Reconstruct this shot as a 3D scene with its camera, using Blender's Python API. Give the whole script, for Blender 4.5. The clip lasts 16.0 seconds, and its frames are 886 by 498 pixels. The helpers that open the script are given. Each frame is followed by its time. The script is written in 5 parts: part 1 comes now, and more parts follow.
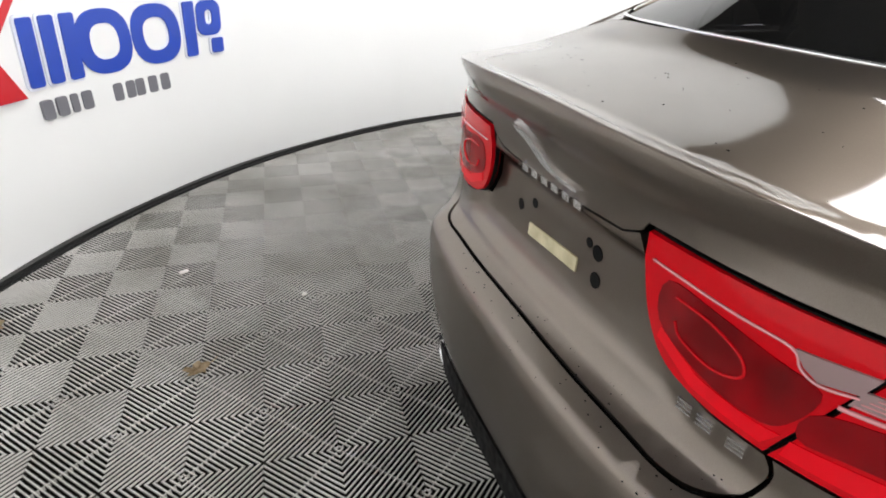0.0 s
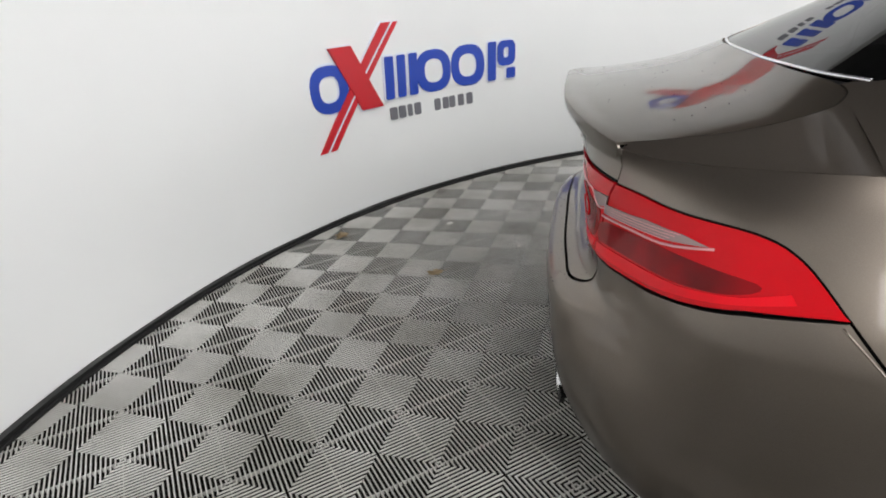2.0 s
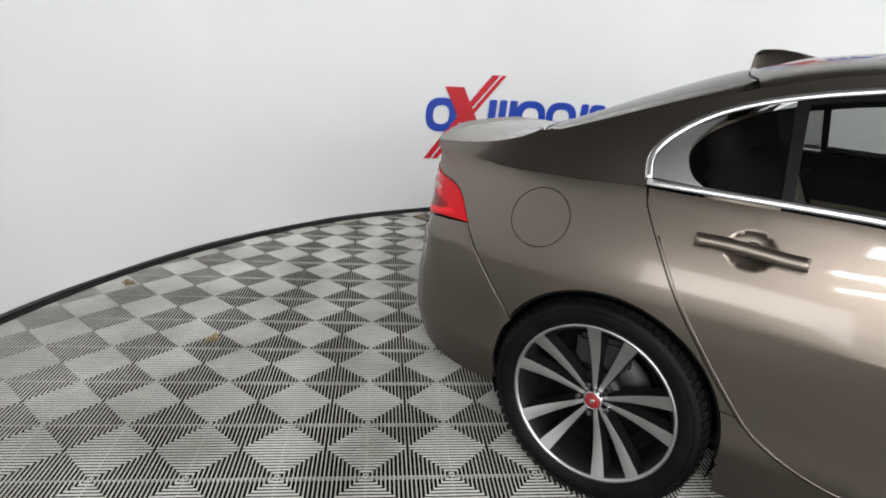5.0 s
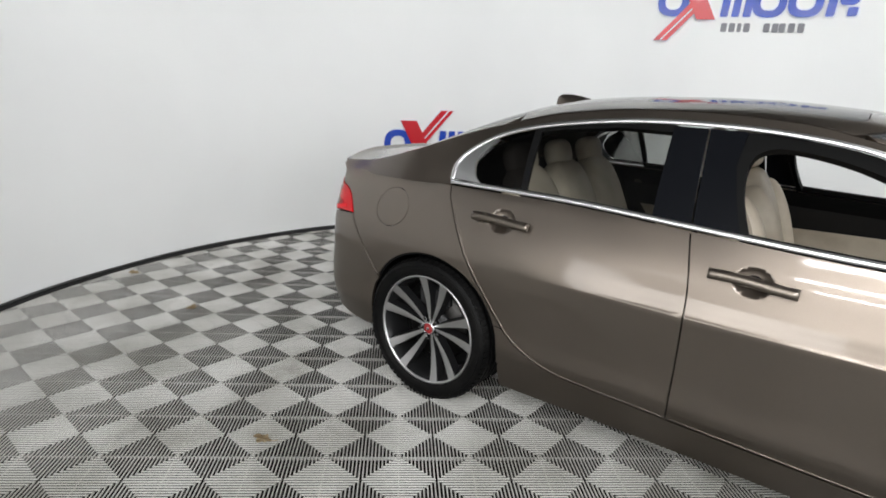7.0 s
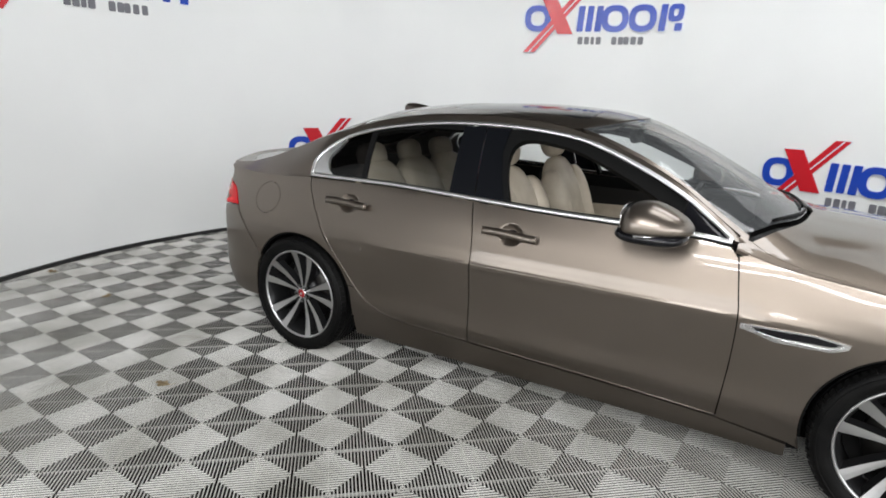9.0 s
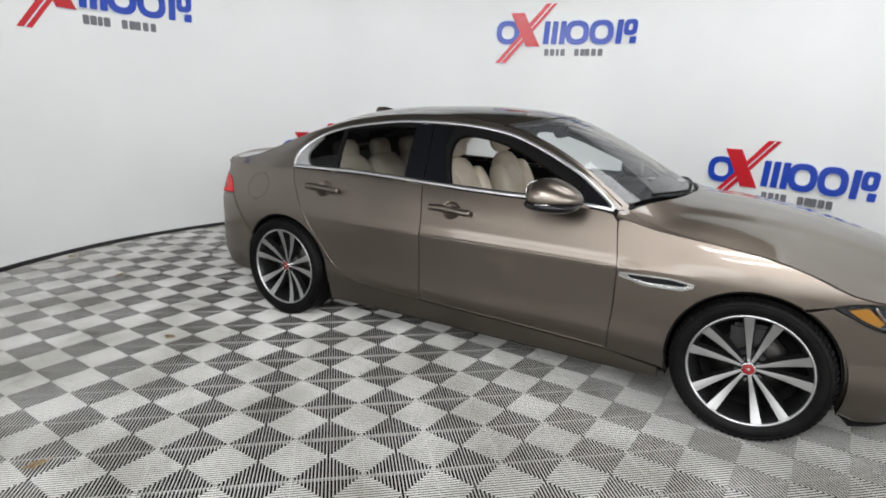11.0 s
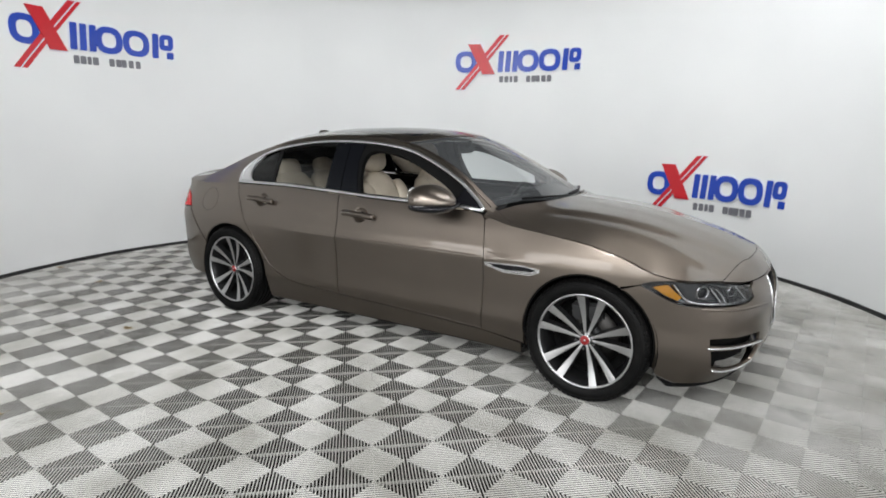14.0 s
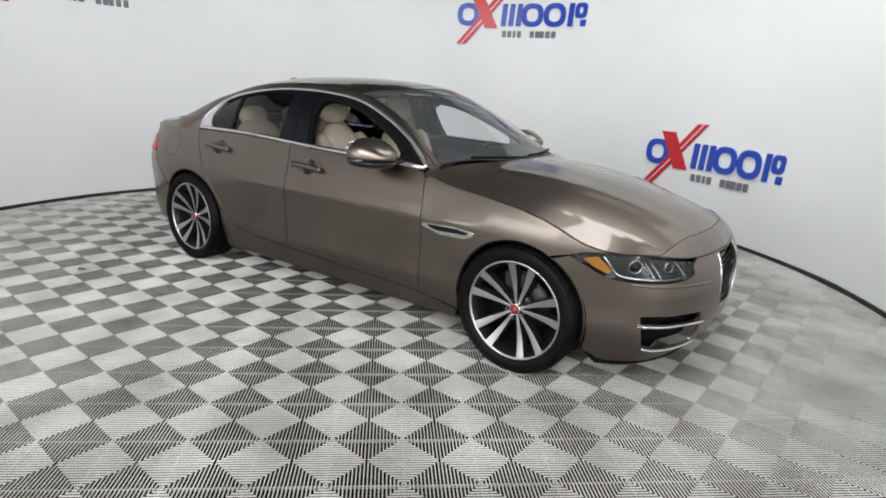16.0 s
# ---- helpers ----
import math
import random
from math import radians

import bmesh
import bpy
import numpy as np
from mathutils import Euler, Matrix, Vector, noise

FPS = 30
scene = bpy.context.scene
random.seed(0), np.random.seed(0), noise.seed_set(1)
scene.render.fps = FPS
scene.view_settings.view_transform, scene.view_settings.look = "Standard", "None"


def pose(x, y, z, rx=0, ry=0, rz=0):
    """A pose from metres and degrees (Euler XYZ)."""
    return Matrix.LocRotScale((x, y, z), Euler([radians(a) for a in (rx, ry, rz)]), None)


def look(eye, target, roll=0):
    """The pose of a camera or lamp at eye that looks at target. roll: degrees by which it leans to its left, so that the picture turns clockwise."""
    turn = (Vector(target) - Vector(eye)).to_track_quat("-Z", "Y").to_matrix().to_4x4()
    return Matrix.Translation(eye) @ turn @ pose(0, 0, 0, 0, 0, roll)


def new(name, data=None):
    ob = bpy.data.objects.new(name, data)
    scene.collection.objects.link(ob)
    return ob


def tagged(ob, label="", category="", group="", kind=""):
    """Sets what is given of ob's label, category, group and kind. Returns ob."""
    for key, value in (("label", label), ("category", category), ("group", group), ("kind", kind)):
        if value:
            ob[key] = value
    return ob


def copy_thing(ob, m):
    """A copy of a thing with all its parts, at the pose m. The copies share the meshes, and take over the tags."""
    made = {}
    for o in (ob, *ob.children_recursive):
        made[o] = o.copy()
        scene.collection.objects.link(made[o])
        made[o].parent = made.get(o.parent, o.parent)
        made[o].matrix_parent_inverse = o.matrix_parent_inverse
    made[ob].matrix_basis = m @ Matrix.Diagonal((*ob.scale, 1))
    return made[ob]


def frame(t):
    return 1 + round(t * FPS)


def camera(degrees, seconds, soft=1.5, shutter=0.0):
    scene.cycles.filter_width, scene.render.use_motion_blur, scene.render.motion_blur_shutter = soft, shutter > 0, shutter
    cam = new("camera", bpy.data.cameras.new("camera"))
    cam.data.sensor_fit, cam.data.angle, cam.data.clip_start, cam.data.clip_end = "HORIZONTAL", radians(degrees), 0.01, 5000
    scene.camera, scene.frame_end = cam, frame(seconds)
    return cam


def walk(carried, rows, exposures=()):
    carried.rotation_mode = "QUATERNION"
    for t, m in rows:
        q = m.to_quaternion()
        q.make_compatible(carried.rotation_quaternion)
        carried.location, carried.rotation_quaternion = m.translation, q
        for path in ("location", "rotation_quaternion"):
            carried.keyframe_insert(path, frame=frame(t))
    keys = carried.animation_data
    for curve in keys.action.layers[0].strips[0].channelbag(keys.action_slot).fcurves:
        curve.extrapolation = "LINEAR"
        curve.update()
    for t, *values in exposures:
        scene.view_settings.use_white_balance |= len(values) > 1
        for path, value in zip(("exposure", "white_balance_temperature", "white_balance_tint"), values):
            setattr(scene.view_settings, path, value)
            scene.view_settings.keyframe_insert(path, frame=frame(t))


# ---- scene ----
cam = camera(74.72, 16.0, soft=1.8)
PATH = [
    (0, -2.8046, -0.7997, 1.2296, -19.803, -27.571, 1.088),
    (0.5, -2.6677, -1.0070, 1.2483, -7.539, -27.220, -2.443),
    (1, -2.5459, -1.2366, 1.2609, 3.523, -26.430, -4.568),
    (1.5, -2.4685, -1.4861, 1.2614, 10.474, -25.599, -5.403),
    (2, -2.3282, -1.6919, 1.2714, 14.592, -23.330, -4.854),
    (2.5, -2.1202, -1.8026, 1.2764, 20.365, -21.383, -4.174),
    (3, -1.8110, -1.9197, 1.2855, 25.725, -20.325, -2.388),
    (3.5, -1.6079, -2.0524, 1.2772, 27.235, -20.142, -1.069),
    (4, -1.3687, -2.2279, 1.2953, 28.750, -19.463, 1.459),
    (4.2, -1.2870, -2.2673, 1.2995, 30.033, -19.517, 2.560),
    (6.3, -0.3169, -2.7407, 1.3848, 36.921, -16.762, 3.140),
    (6.5, -0.2040, -2.7743, 1.3963, 36.790, -16.553, 3.192),
    (7, 0.0774, -2.8515, 1.4216, 36.002, -15.855, 3.161),
    (7.5, 0.2859, -3.0236, 1.4302, 33.951, -15.334, 2.701),
    (8, 0.5027, -3.2427, 1.4684, 31.977, -14.794, 1.861),
    (8.5, 0.6760, -3.2352, 1.4951, 30.394, -15.120, 1.895),
    (9, 0.8684, -3.1927, 1.4737, 30.273, -15.062, 1.881),
    (11.3, 1.5610, -3.6488, 1.4444, 30.597, -13.762, 1.562),
    (11.5, 1.6484, -3.6285, 1.4436, 31.198, -13.472, 1.444),
    (12, 1.7820, -3.6527, 1.4382, 32.971, -12.973, 0.741),
    (12.5, 1.9055, -3.7611, 1.4263, 32.785, -12.585, 1.180),
    (13, 2.0359, -3.8232, 1.4282, 31.814, -12.431, 0.706),
    (13.5, 2.1628, -3.8032, 1.4211, 31.391, -12.189, 0.263),
    (14, 2.3329, -3.7499, 1.4222, 32.205, -11.665, 0.623),
    (14.5, 2.4885, -3.7299, 1.4115, 33.297, -12.666, 1.405),
    (15, 2.5567, -3.6741, 1.3934, 33.672, -14.248, 2.237),
    (15.5, 2.6112, -3.4762, 1.3898, 33.771, -15.423, 3.893),
    (16, 2.6843, -3.3510, 1.4020, 34.942, -15.648, 3.137),
]
walk(cam, [(t, pose(x, y, z, 90 + pitch, 0, yaw) @ pose(0, 0, 0, 0, 0, roll)) for t, x, y, z, yaw, pitch, roll in PATH], exposures=[(0.0, 1.1, 6500, 12), (0.5, 0.94, 6500, 12), (1.0, 0.78, 6480, 12), (2.0, 0.54, 6450, 11), (3.5, 0.48, 6420, 10), (6.5, 0.38, 6380, 10), (9.0, 0.3, 6350, 10), (16.0, 0.22, 6320, 10)])

# ---- light: a closed, windowless photo booth under rows of ceiling tubes ----
world = bpy.data.worlds.new("world")
scene.world = world
world.use_nodes = True
world.node_tree.nodes["Background"].inputs[0].default_value = (0.9, 0.95, 1.0, 1)
world.node_tree.nodes["Background"].inputs[1].default_value = 0.02
MID = (-0.368, -0.190)      # middle of the round booth
WALL_R = 3.896
CEILING = 4.3
# light panels far out on the open side of the booth, facing its white wall
PANELS = ((-2.4, -9.6, 3.0, 150.0), (3.5, -9.6, 3.0, 85.0), (9.0, -8.2, 3.0, 200.0), (10.6, -3.5, 3.0, 180.0))
for px, py, pz, watts in PANELS:
    lamp = bpy.data.lights.new("panel_light", "AREA")
    lamp.shape, lamp.size, lamp.size_y, lamp.energy, lamp.color = "RECTANGLE", 5.6, 2.3, watts, (1.0, 0.995, 0.985)
    new("panel_light", lamp).matrix_world = look((px, py, pz), (-0.4, 0.3, 1.5))
# ceiling tubes over the open side
for tube_x, tube_y in ((0.7, -6.4), (3.4, -6.4), (0.8, -5.0), (3.5, -5.0), (0.9, -7.6), (3.4, -7.6)):
    lamp = bpy.data.lights.new("tube_light", "AREA")
    lamp.shape, lamp.size, lamp.size_y, lamp.energy, lamp.color = "RECTANGLE", 2.2, 0.25, 76.0, (1.0, 0.995, 0.985)
    new("tube_light", lamp).matrix_world = pose(tube_x, tube_y, CEILING - 0.15)
# soft lights over the front of the car
for tube_x, tube_y in ((1.9, 0.0), (1.9, 1.8)):
    lamp = bpy.data.lights.new("tube_light", "AREA")
    lamp.shape, lamp.size, lamp.size_y, lamp.energy, lamp.color = "RECTANGLE", 1.8, 1.2, 30.0, (1.0, 0.995, 0.985)
    new("tube_light", lamp).matrix_world = pose(tube_x, tube_y, CEILING - 0.15)
# added, unseen fill lamps inside the booth, turned outwards to brighten the white wall
for k in range(8):
    a = radians(2 + 29.5 * k)
    lamp = bpy.data.lights.new("wall_washer", "AREA")
    lamp.shape, lamp.size, lamp.size_y, lamp.energy, lamp.color = "RECTANGLE", 1.8, 1.1, (7.5 if k < 4 else 6.5), (1.0, 0.995, 0.985)
    lamp.spread = radians(80)
    eye = (MID[0] + 1.75 * math.cos(a), MID[1] + 1.75 * math.sin(a), CEILING - 0.2)
    new("wall_washer", lamp).matrix_world = look(eye, (MID[0] + WALL_R * math.cos(a), MID[1] + WALL_R * math.sin(a), 1.7))


# ---- materials ----
def material(name, color=(0.5, 0.5, 0.5), rough=0.5, metal=0.0, coat=0.0, spec=0.5):
    m = bpy.data.materials.new(name)
    m.use_nodes = True
    b = m.node_tree.nodes["Principled BSDF"]
    b.inputs["Base Color"].default_value = (*color, 1)
    b.inputs["Roughness"].default_value = rough
    b.inputs["Metallic"].default_value = metal
    b.inputs["Coat Weight"].default_value = coat
    b.inputs["Coat Roughness"].default_value = 0.03
    b.inputs["Specular IOR Level"].default_value = spec
    return m


def node(m, kind, **inputs):
    n = m.node_tree.nodes.new(kind)
    for k, v in inputs.items():
        n.inputs[k.replace("_", " ")].default_value = v
    return n


def join(m, a, out, b, into):
    m.node_tree.links.new(a.outputs[out], b.inputs[into])


def mottled(m, dark, light, scale, into="Base Color", detail=4.0, low=0.35, high=0.65, coords="Object"):
    """Noise between two colours (or two numbers) on an input of the surface."""
    b = m.node_tree.nodes["Principled BSDF"]
    where = node(m, "ShaderNodeTexCoord")
    n = node(m, "ShaderNodeTexNoise", Scale=scale, Detail=detail)
    r = node(m, "ShaderNodeValToRGB")
    r.color_ramp.elements[0].position, r.color_ramp.elements[1].position = low, high
    as_color = lambda c: (*c, 1) if isinstance(c, tuple) else (c, c, c, 1)
    r.color_ramp.elements[0].color, r.color_ramp.elements[1].color = as_color(dark), as_color(light)
    join(m, where, coords, n, "Vector")
    join(m, n, "Fac", r, "Fac")
    join(m, r, "Color", b, into)
    return r


def placed(m, dark, light, scale, detail, into="Base Color"):
    """As mottled(), but running on across the pieces of a surface."""
    r = mottled(m, dark, light, scale, into, detail)
    n = [x for x in m.node_tree.nodes if x.type == "TEX_NOISE"][-1]
    where = node(m, "ShaderNodeNewGeometry")
    m.node_tree.links.remove(n.inputs["Vector"].links[0])
    join(m, where, "Position", n, "Vector")


def bumpy(m, scale, strength, distance=0.002, detail=3.0):
    b = m.node_tree.nodes["Principled BSDF"]
    where = node(m, "ShaderNodeTexCoord")
    n = node(m, "ShaderNodeTexNoise", Scale=scale, Detail=detail)
    u = node(m, "ShaderNodeBump", Strength=strength, Distance=distance)
    join(m, where, "Object", n, "Vector")
    join(m, n, "Fac", u, "Height")
    join(m, u, "Normal", b, "Normal")


def glass(name, tint, gloss=0.02, haze=0.0):
    m = bpy.data.materials.new(name)
    m.use_nodes = True
    nt = m.node_tree
    nt.nodes.remove(nt.nodes["Principled BSDF"])
    clear, shine = node(m, "ShaderNodeBsdfTransparent", Color=(*tint, 1)), node(m, "ShaderNodeBsdfGlossy", Roughness=gloss)
    mix, fres = node(m, "ShaderNodeMixShader"), node(m, "ShaderNodeFresnel", IOR=1.5)
    join(m, fres, "Fac", mix, 0)
    join(m, clear, "BSDF", mix, 1)
    join(m, shine, "BSDF", mix, 2)
    # the windscreen's haze, mixed in as a pale diffuse colour over the pane
    film, veil = node(m, "ShaderNodeBsdfDiffuse", Color=(0.75, 0.79, 0.82, 1)), node(m, "ShaderNodeMixShader", Fac=haze)
    join(m, mix, "Shader", veil, 1)
    join(m, film, "BSDF", veil, 2)
    join(m, veil, "Shader", nt.nodes["Material Output"], "Surface")
    return m


PAINT = material("taupe_metallic_paint", (0.205, 0.174, 0.145), 0.33, 0.97, 1.0)
mottled(PAINT, (0.196, 0.166, 0.138), (0.218, 0.185, 0.155), 900.0, detail=1.0)
PAINT.node_tree.nodes["Principled BSDF"].inputs["Specular Tint"].default_value = (0.42, 0.40, 0.38, 1)
mottled(PAINT, 0.31, 0.37, 3.0, into="Roughness")
PAINT.node_tree.nodes["Principled BSDF"].inputs["Coat Roughness"].default_value = 0.05
PAINT.node_tree.nodes["Principled BSDF"].inputs["Coat IOR"].default_value = 1.42
CHROME = material("chrome", (0.88, 0.88, 0.89), 0.20, 1.0)
TRIM_CHROME = material("polished_trim", (0.92, 0.92, 0.93), 0.32, 1.0)
SATIN = material("satin_chrome", (0.72, 0.72, 0.73), 0.25, 1.0)
BLACK_GLOSS = material("gloss_black", (0.008, 0.008, 0.010), 0.10, 0.0, 0.0, 0.35)
PILLAR = material("satin_black_pillar", (0.006, 0.0066, 0.0085), 0.22, spec=0.14)
BLACK = material("black_plastic", (0.005, 0.005, 0.0052), 0.55, spec=0.18)
mottled(BLACK, 0.45, 0.65, 40.0, into="Roughness")
SEAL = material("black_rubber_seal", (0.005, 0.005, 0.005), 0.6, spec=0.12)
DARK = material("dark_underbody", (0.005, 0.005, 0.005), 0.85, spec=0.1)
TYRE = material("tyre_rubber", (0.008, 0.008, 0.008), 0.55, spec=0.13)
mottled(TYRE, (0.0025, 0.0025, 0.0026), (0.006, 0.0058, 0.0056), 14.0)
bumpy(TYRE, 160.0, 0.25)
RIM_FACE = material("machined_alloy", (0.60, 0.60, 0.605), 0.36, 1.0)
RIM_DARK = material("dark_grey_alloy", (0.012, 0.012, 0.0125), 0.4, 0.2, 0.1, 0.3)
DISC = material("brake_disc_steel", (0.05, 0.048, 0.046), 0.45, 1.0)
CALIPER = material("caliper_grey", (0.035, 0.035, 0.036), 0.5, 0.5)
NUT = material("dark_chrome_nut", (0.22, 0.22, 0.22), 0.25, 1.0)
CAP_RED = material("red_cap", (0.26, 0.02, 0.022), 0.25, 0.0, 0.5)
LAMP_RED = material("red_lamp_plastic", (0.62, 0.002, 0.008), 0.10, 0.0, 0.0, 0.25)
LAMP_DARK = material("dark_red_lamp_plastic", (0.20, 0.001, 0.004), 0.10, 0.0, 0.0, 0.25)
LAMP_BRIGHT = material("bright_red_lamp_plastic", (0.85, 0.004, 0.014), 0.15, 0.0, 0.0, 0.25)
mottled(LAMP_DARK, (0.14, 0.001, 0.003), (0.30, 0.001, 0.005), 10.0, detail=1.5)
LAMP_CLEAR = material("clear_ribbed_lamp", (0.36, 0.25, 0.25), 0.2, 0.2, 0.4)
LAMP_PALE = material("pale_lamp_strip", (0.80, 0.36, 0.38), 0.15, 0.1, 0.6)
AMBER = material("amber_reflector", (0.55, 0.25, 0.015), 0.2, 0.0, 0.8)
LENS = material("lamp_bezel", (0.05, 0.052, 0.056), 0.2, 0.5, 0.5)
GLASS = glass("clear_car_glass", (0.80, 0.84, 0.84), 0.04, 0.065)
TINTED = glass("tinted_car_glass", (0.42, 0.43, 0.42))
CLEAR_PANE = glass("clear_side_glass", (0.86, 0.88, 0.87))
PRIVACY = glass("dark_car_glass", (0.018, 0.018, 0.02))
LAMP_GLASS = glass("lamp_cover_glass", (0.92, 0.93, 0.94))
MIRROR = material("mirror", (0.85, 0.85, 0.86), 0.02, 1.0)
LEATHER = material("cream_leather", (0.60, 0.53, 0.42), 0.48)
mottled(LEATHER, (0.54, 0.47, 0.37), (0.64, 0.57, 0.46), 9.0)
bumpy(LEATHER, 300.0, 0.15)
TRIM = material("black_cabin_trim", (0.012, 0.0115, 0.0115), 0.6, spec=0.3)
LINER = material("grey_headliner", (0.30, 0.28, 0.25), 0.9)
CARPET = material("dark_carpet", (0.02, 0.019, 0.018), 0.95)
STICKER = material("yellowed_sticker", (0.62, 0.56, 0.36), 0.6)
mottled(STICKER, (0.52, 0.47, 0.29), (0.68, 0.62, 0.42), 30.0)

WALL = material("white_vinyl_wall", (0.80, 0.81, 0.80), 0.42, spec=0.35)
mottled(WALL, (0.76, 0.77, 0.765), (0.83, 0.84, 0.83), 0.55, detail=3.0, low=0.3, high=0.7)
bumpy(WALL, 1.3, 0.35, 0.03, 2.0)
CEIL = material("dark_ceiling_paint", (0.12, 0.12, 0.12), 0.8)
mottled(CEIL, (0.10, 0.10, 0.10), (0.14, 0.14, 0.14), 1.0)
ROOM = material("pale_room_paint", (0.58, 0.58, 0.56), 0.8)
mottled(ROOM, (0.53, 0.53, 0.51), (0.63, 0.63, 0.61), 0.8)
CONCRETE = material("grey_concrete", (0.28, 0.275, 0.265), 0.7)
mottled(CONCRETE, (0.22, 0.215, 0.205), (0.33, 0.325, 0.31), 1.6)
SKIRT = material("black_base_trim", (0.012, 0.012, 0.012), 0.45)
mottled(SKIRT, 0.35, 0.6, 5.0, into="Roughness")
RIB = material("grey_polymer_tile", (0.36, 0.355, 0.34), 0.38)
placed(RIB, (0.395, 0.388, 0.352), (0.62, 0.613, 0.582), 2.3, 6.0)
placed(RIB, 0.26, 0.46, 3.1, 4.0, into="Roughness")
# near-black, so the shade between the ribs is part of the colour
GROOVE = material("shaded_tile_base", (0.022, 0.021, 0.019), 0.9, spec=0.05)
SIGN_BLUE = material("blue_sign_acrylic", (0.012, 0.055, 0.42), 0.25, 0.0, 0.3)
SIGN_RED = material("red_sign_acrylic", (0.55, 0.012, 0.022), 0.25, 0.0, 0.3)
SIGN_GREY = material("grey_sign_acrylic", (0.16, 0.16, 0.18), 0.3)
SIGN_EDGE = material("pale_sign_edge", (0.70, 0.74, 0.82), 0.4)
LEAF = material("dry_leaf", (0.30, 0.20, 0.10), 0.8)
mottled(LEAF, (0.26, 0.18, 0.09), (0.50, 0.40, 0.25), 60.0)


from mathutils.geometry import delaunay_2d_cdt as delaunay


# ---- building helpers ----
def thing(name, label, category, at=(0, 0, 0), group=""):
    e = new(name)
    e.location = at
    return tagged(e, label, category, group)


def finish(name, bm, mat, parent=None, label="", smooth=False):
    me = bpy.data.meshes.new(name)
    bent = bm.verts.layers.float_vector.get("facing")
    normals = None
    if bent:
        bm.normal_update()
        normals = [v[bent].copy() if v[bent].length > 0.5 else v.normal.copy() for v in bm.verts]
        bm.verts.layers.float_vector.remove(bent)
    bm.to_mesh(me)
    bm.free()
    if normals:
        me.normals_split_custom_set_from_vertices(normals)
    if smooth:
        for p in me.polygons:
            p.use_smooth = True
    for m in (mat if isinstance(mat, (list, tuple)) else [mat]):
        me.materials.append(m)
    ob = new(name, me)
    ob.parent = parent
    return tagged(ob, label)


def part(name, bm, mat, parent, label="", smooth=False):
    return finish(name, bm, mat, parent, label, smooth)


def box_bm(bm, lo, hi, bevel=0.0):
    m = Matrix.Translation([(a + b) / 2 for a, b in zip(lo, hi)]) @ Matrix.Diagonal([b - a for a, b in zip(lo, hi)] + [1])
    g = bmesh.ops.create_cube(bm, size=1, matrix=m)
    if bevel:
        es = list({e for v in g["verts"] for e in v.link_edges})
        bmesh.ops.bevel(bm, geom=es, offset=bevel, segments=2, affect="EDGES")
    return bm


def lathe(profile, steps=64, closed=False):
    """A body turned round the y axis: profile of (radius, y)."""
    bm = bmesh.new()
    rings = []
    for i in range(steps):
        a = 2 * math.pi * i / steps
        rings.append([bm.verts.new((r * math.cos(a), y, r * math.sin(a))) for r, y in profile])
    k = len(profile)
    for i in range(steps):
        for j in range(k if closed else k - 1):
            bm.faces.new((rings[i][j], rings[i][(j + 1) % k], rings[(i + 1) % steps][(j + 1) % k], rings[(i + 1) % steps][j]))
    bmesh.ops.recalc_face_normals(bm, faces=bm.faces)
    return bm


def sweep(path, profile, up=None, closed=False):
    """A bar along a 3D path; profile: points (side, up) round its section; up: one direction for each point of the path."""
    bm = bmesh.new()
    rings, n = [], len(path)
    for i, p in enumerate(path):
        p = Vector(p)
        a, b = Vector(path[(i - 1) % n if closed else max(i - 1, 0)]), Vector(path[(i + 1) % n if closed else min(i + 1, n - 1)])
        t = (b - a).normalized()
        u = Vector(up[i]) if up else Vector((0, 0, 1))
        side = t.cross(u).normalized()
        u = side.cross(t).normalized()
        rings.append([bm.verts.new(p + side * q[0] + u * q[1]) for q in profile])
    k = len(profile)
    for i in range(n if closed else n - 1):
        for j in range(k):
            bm.faces.new((rings[i][j], rings[i][(j + 1) % k], rings[(i + 1) % n][(j + 1) % k], rings[(i + 1) % n][j]))
    if not closed:
        bm.faces.new(rings[0][::-1]), bm.faces.new(rings[-1])
    bmesh.ops.recalc_face_normals(bm, faces=bm.faces)
    return bm


def round_section(w, h, k=10):
    return [(w * math.cos(2 * math.pi * i / k), h * math.sin(2 * math.pi * i / k)) for i in range(k)]


def pillow(size, power=3.2, nu=22, nv=14, bend=0.0):
    """A soft, rounded block with the given half sizes."""
    bm = bmesh.new()
    f = lambda c: math.copysign(abs(c) ** (2 / power), c)
    rows = []
    for j in range(1, nv):
        ph = math.pi * j / nv - math.pi / 2
        row = []
        for i in range(nu):
            th = 2 * math.pi * i / nu
            x, y, z = size[0] * f(math.cos(ph)) * f(math.cos(th)), size[1] * f(math.cos(ph)) * f(math.sin(th)), size[2] * f(math.sin(ph))
            row.append(bm.verts.new((x + bend * (z / size[2]) ** 2, y, z)))
        rows.append(row)
    lo, hi = bm.verts.new((bend, 0, -size[2])), bm.verts.new((bend, 0, size[2]))
    for a, b in zip(rows, rows[1:]):
        for i in range(nu):
            bm.faces.new((a[i], a[(i + 1) % nu], b[(i + 1) % nu], b[i]))
    for i in range(nu):
        bm.faces.new((lo, rows[0][(i + 1) % nu], rows[0][i]))
        bm.faces.new((hi, rows[-1][i], rows[-1][(i + 1) % nu]))
    return bm


def moved(bm, m):
    bmesh.ops.transform(bm, matrix=m, verts=bm.verts)
    return bm


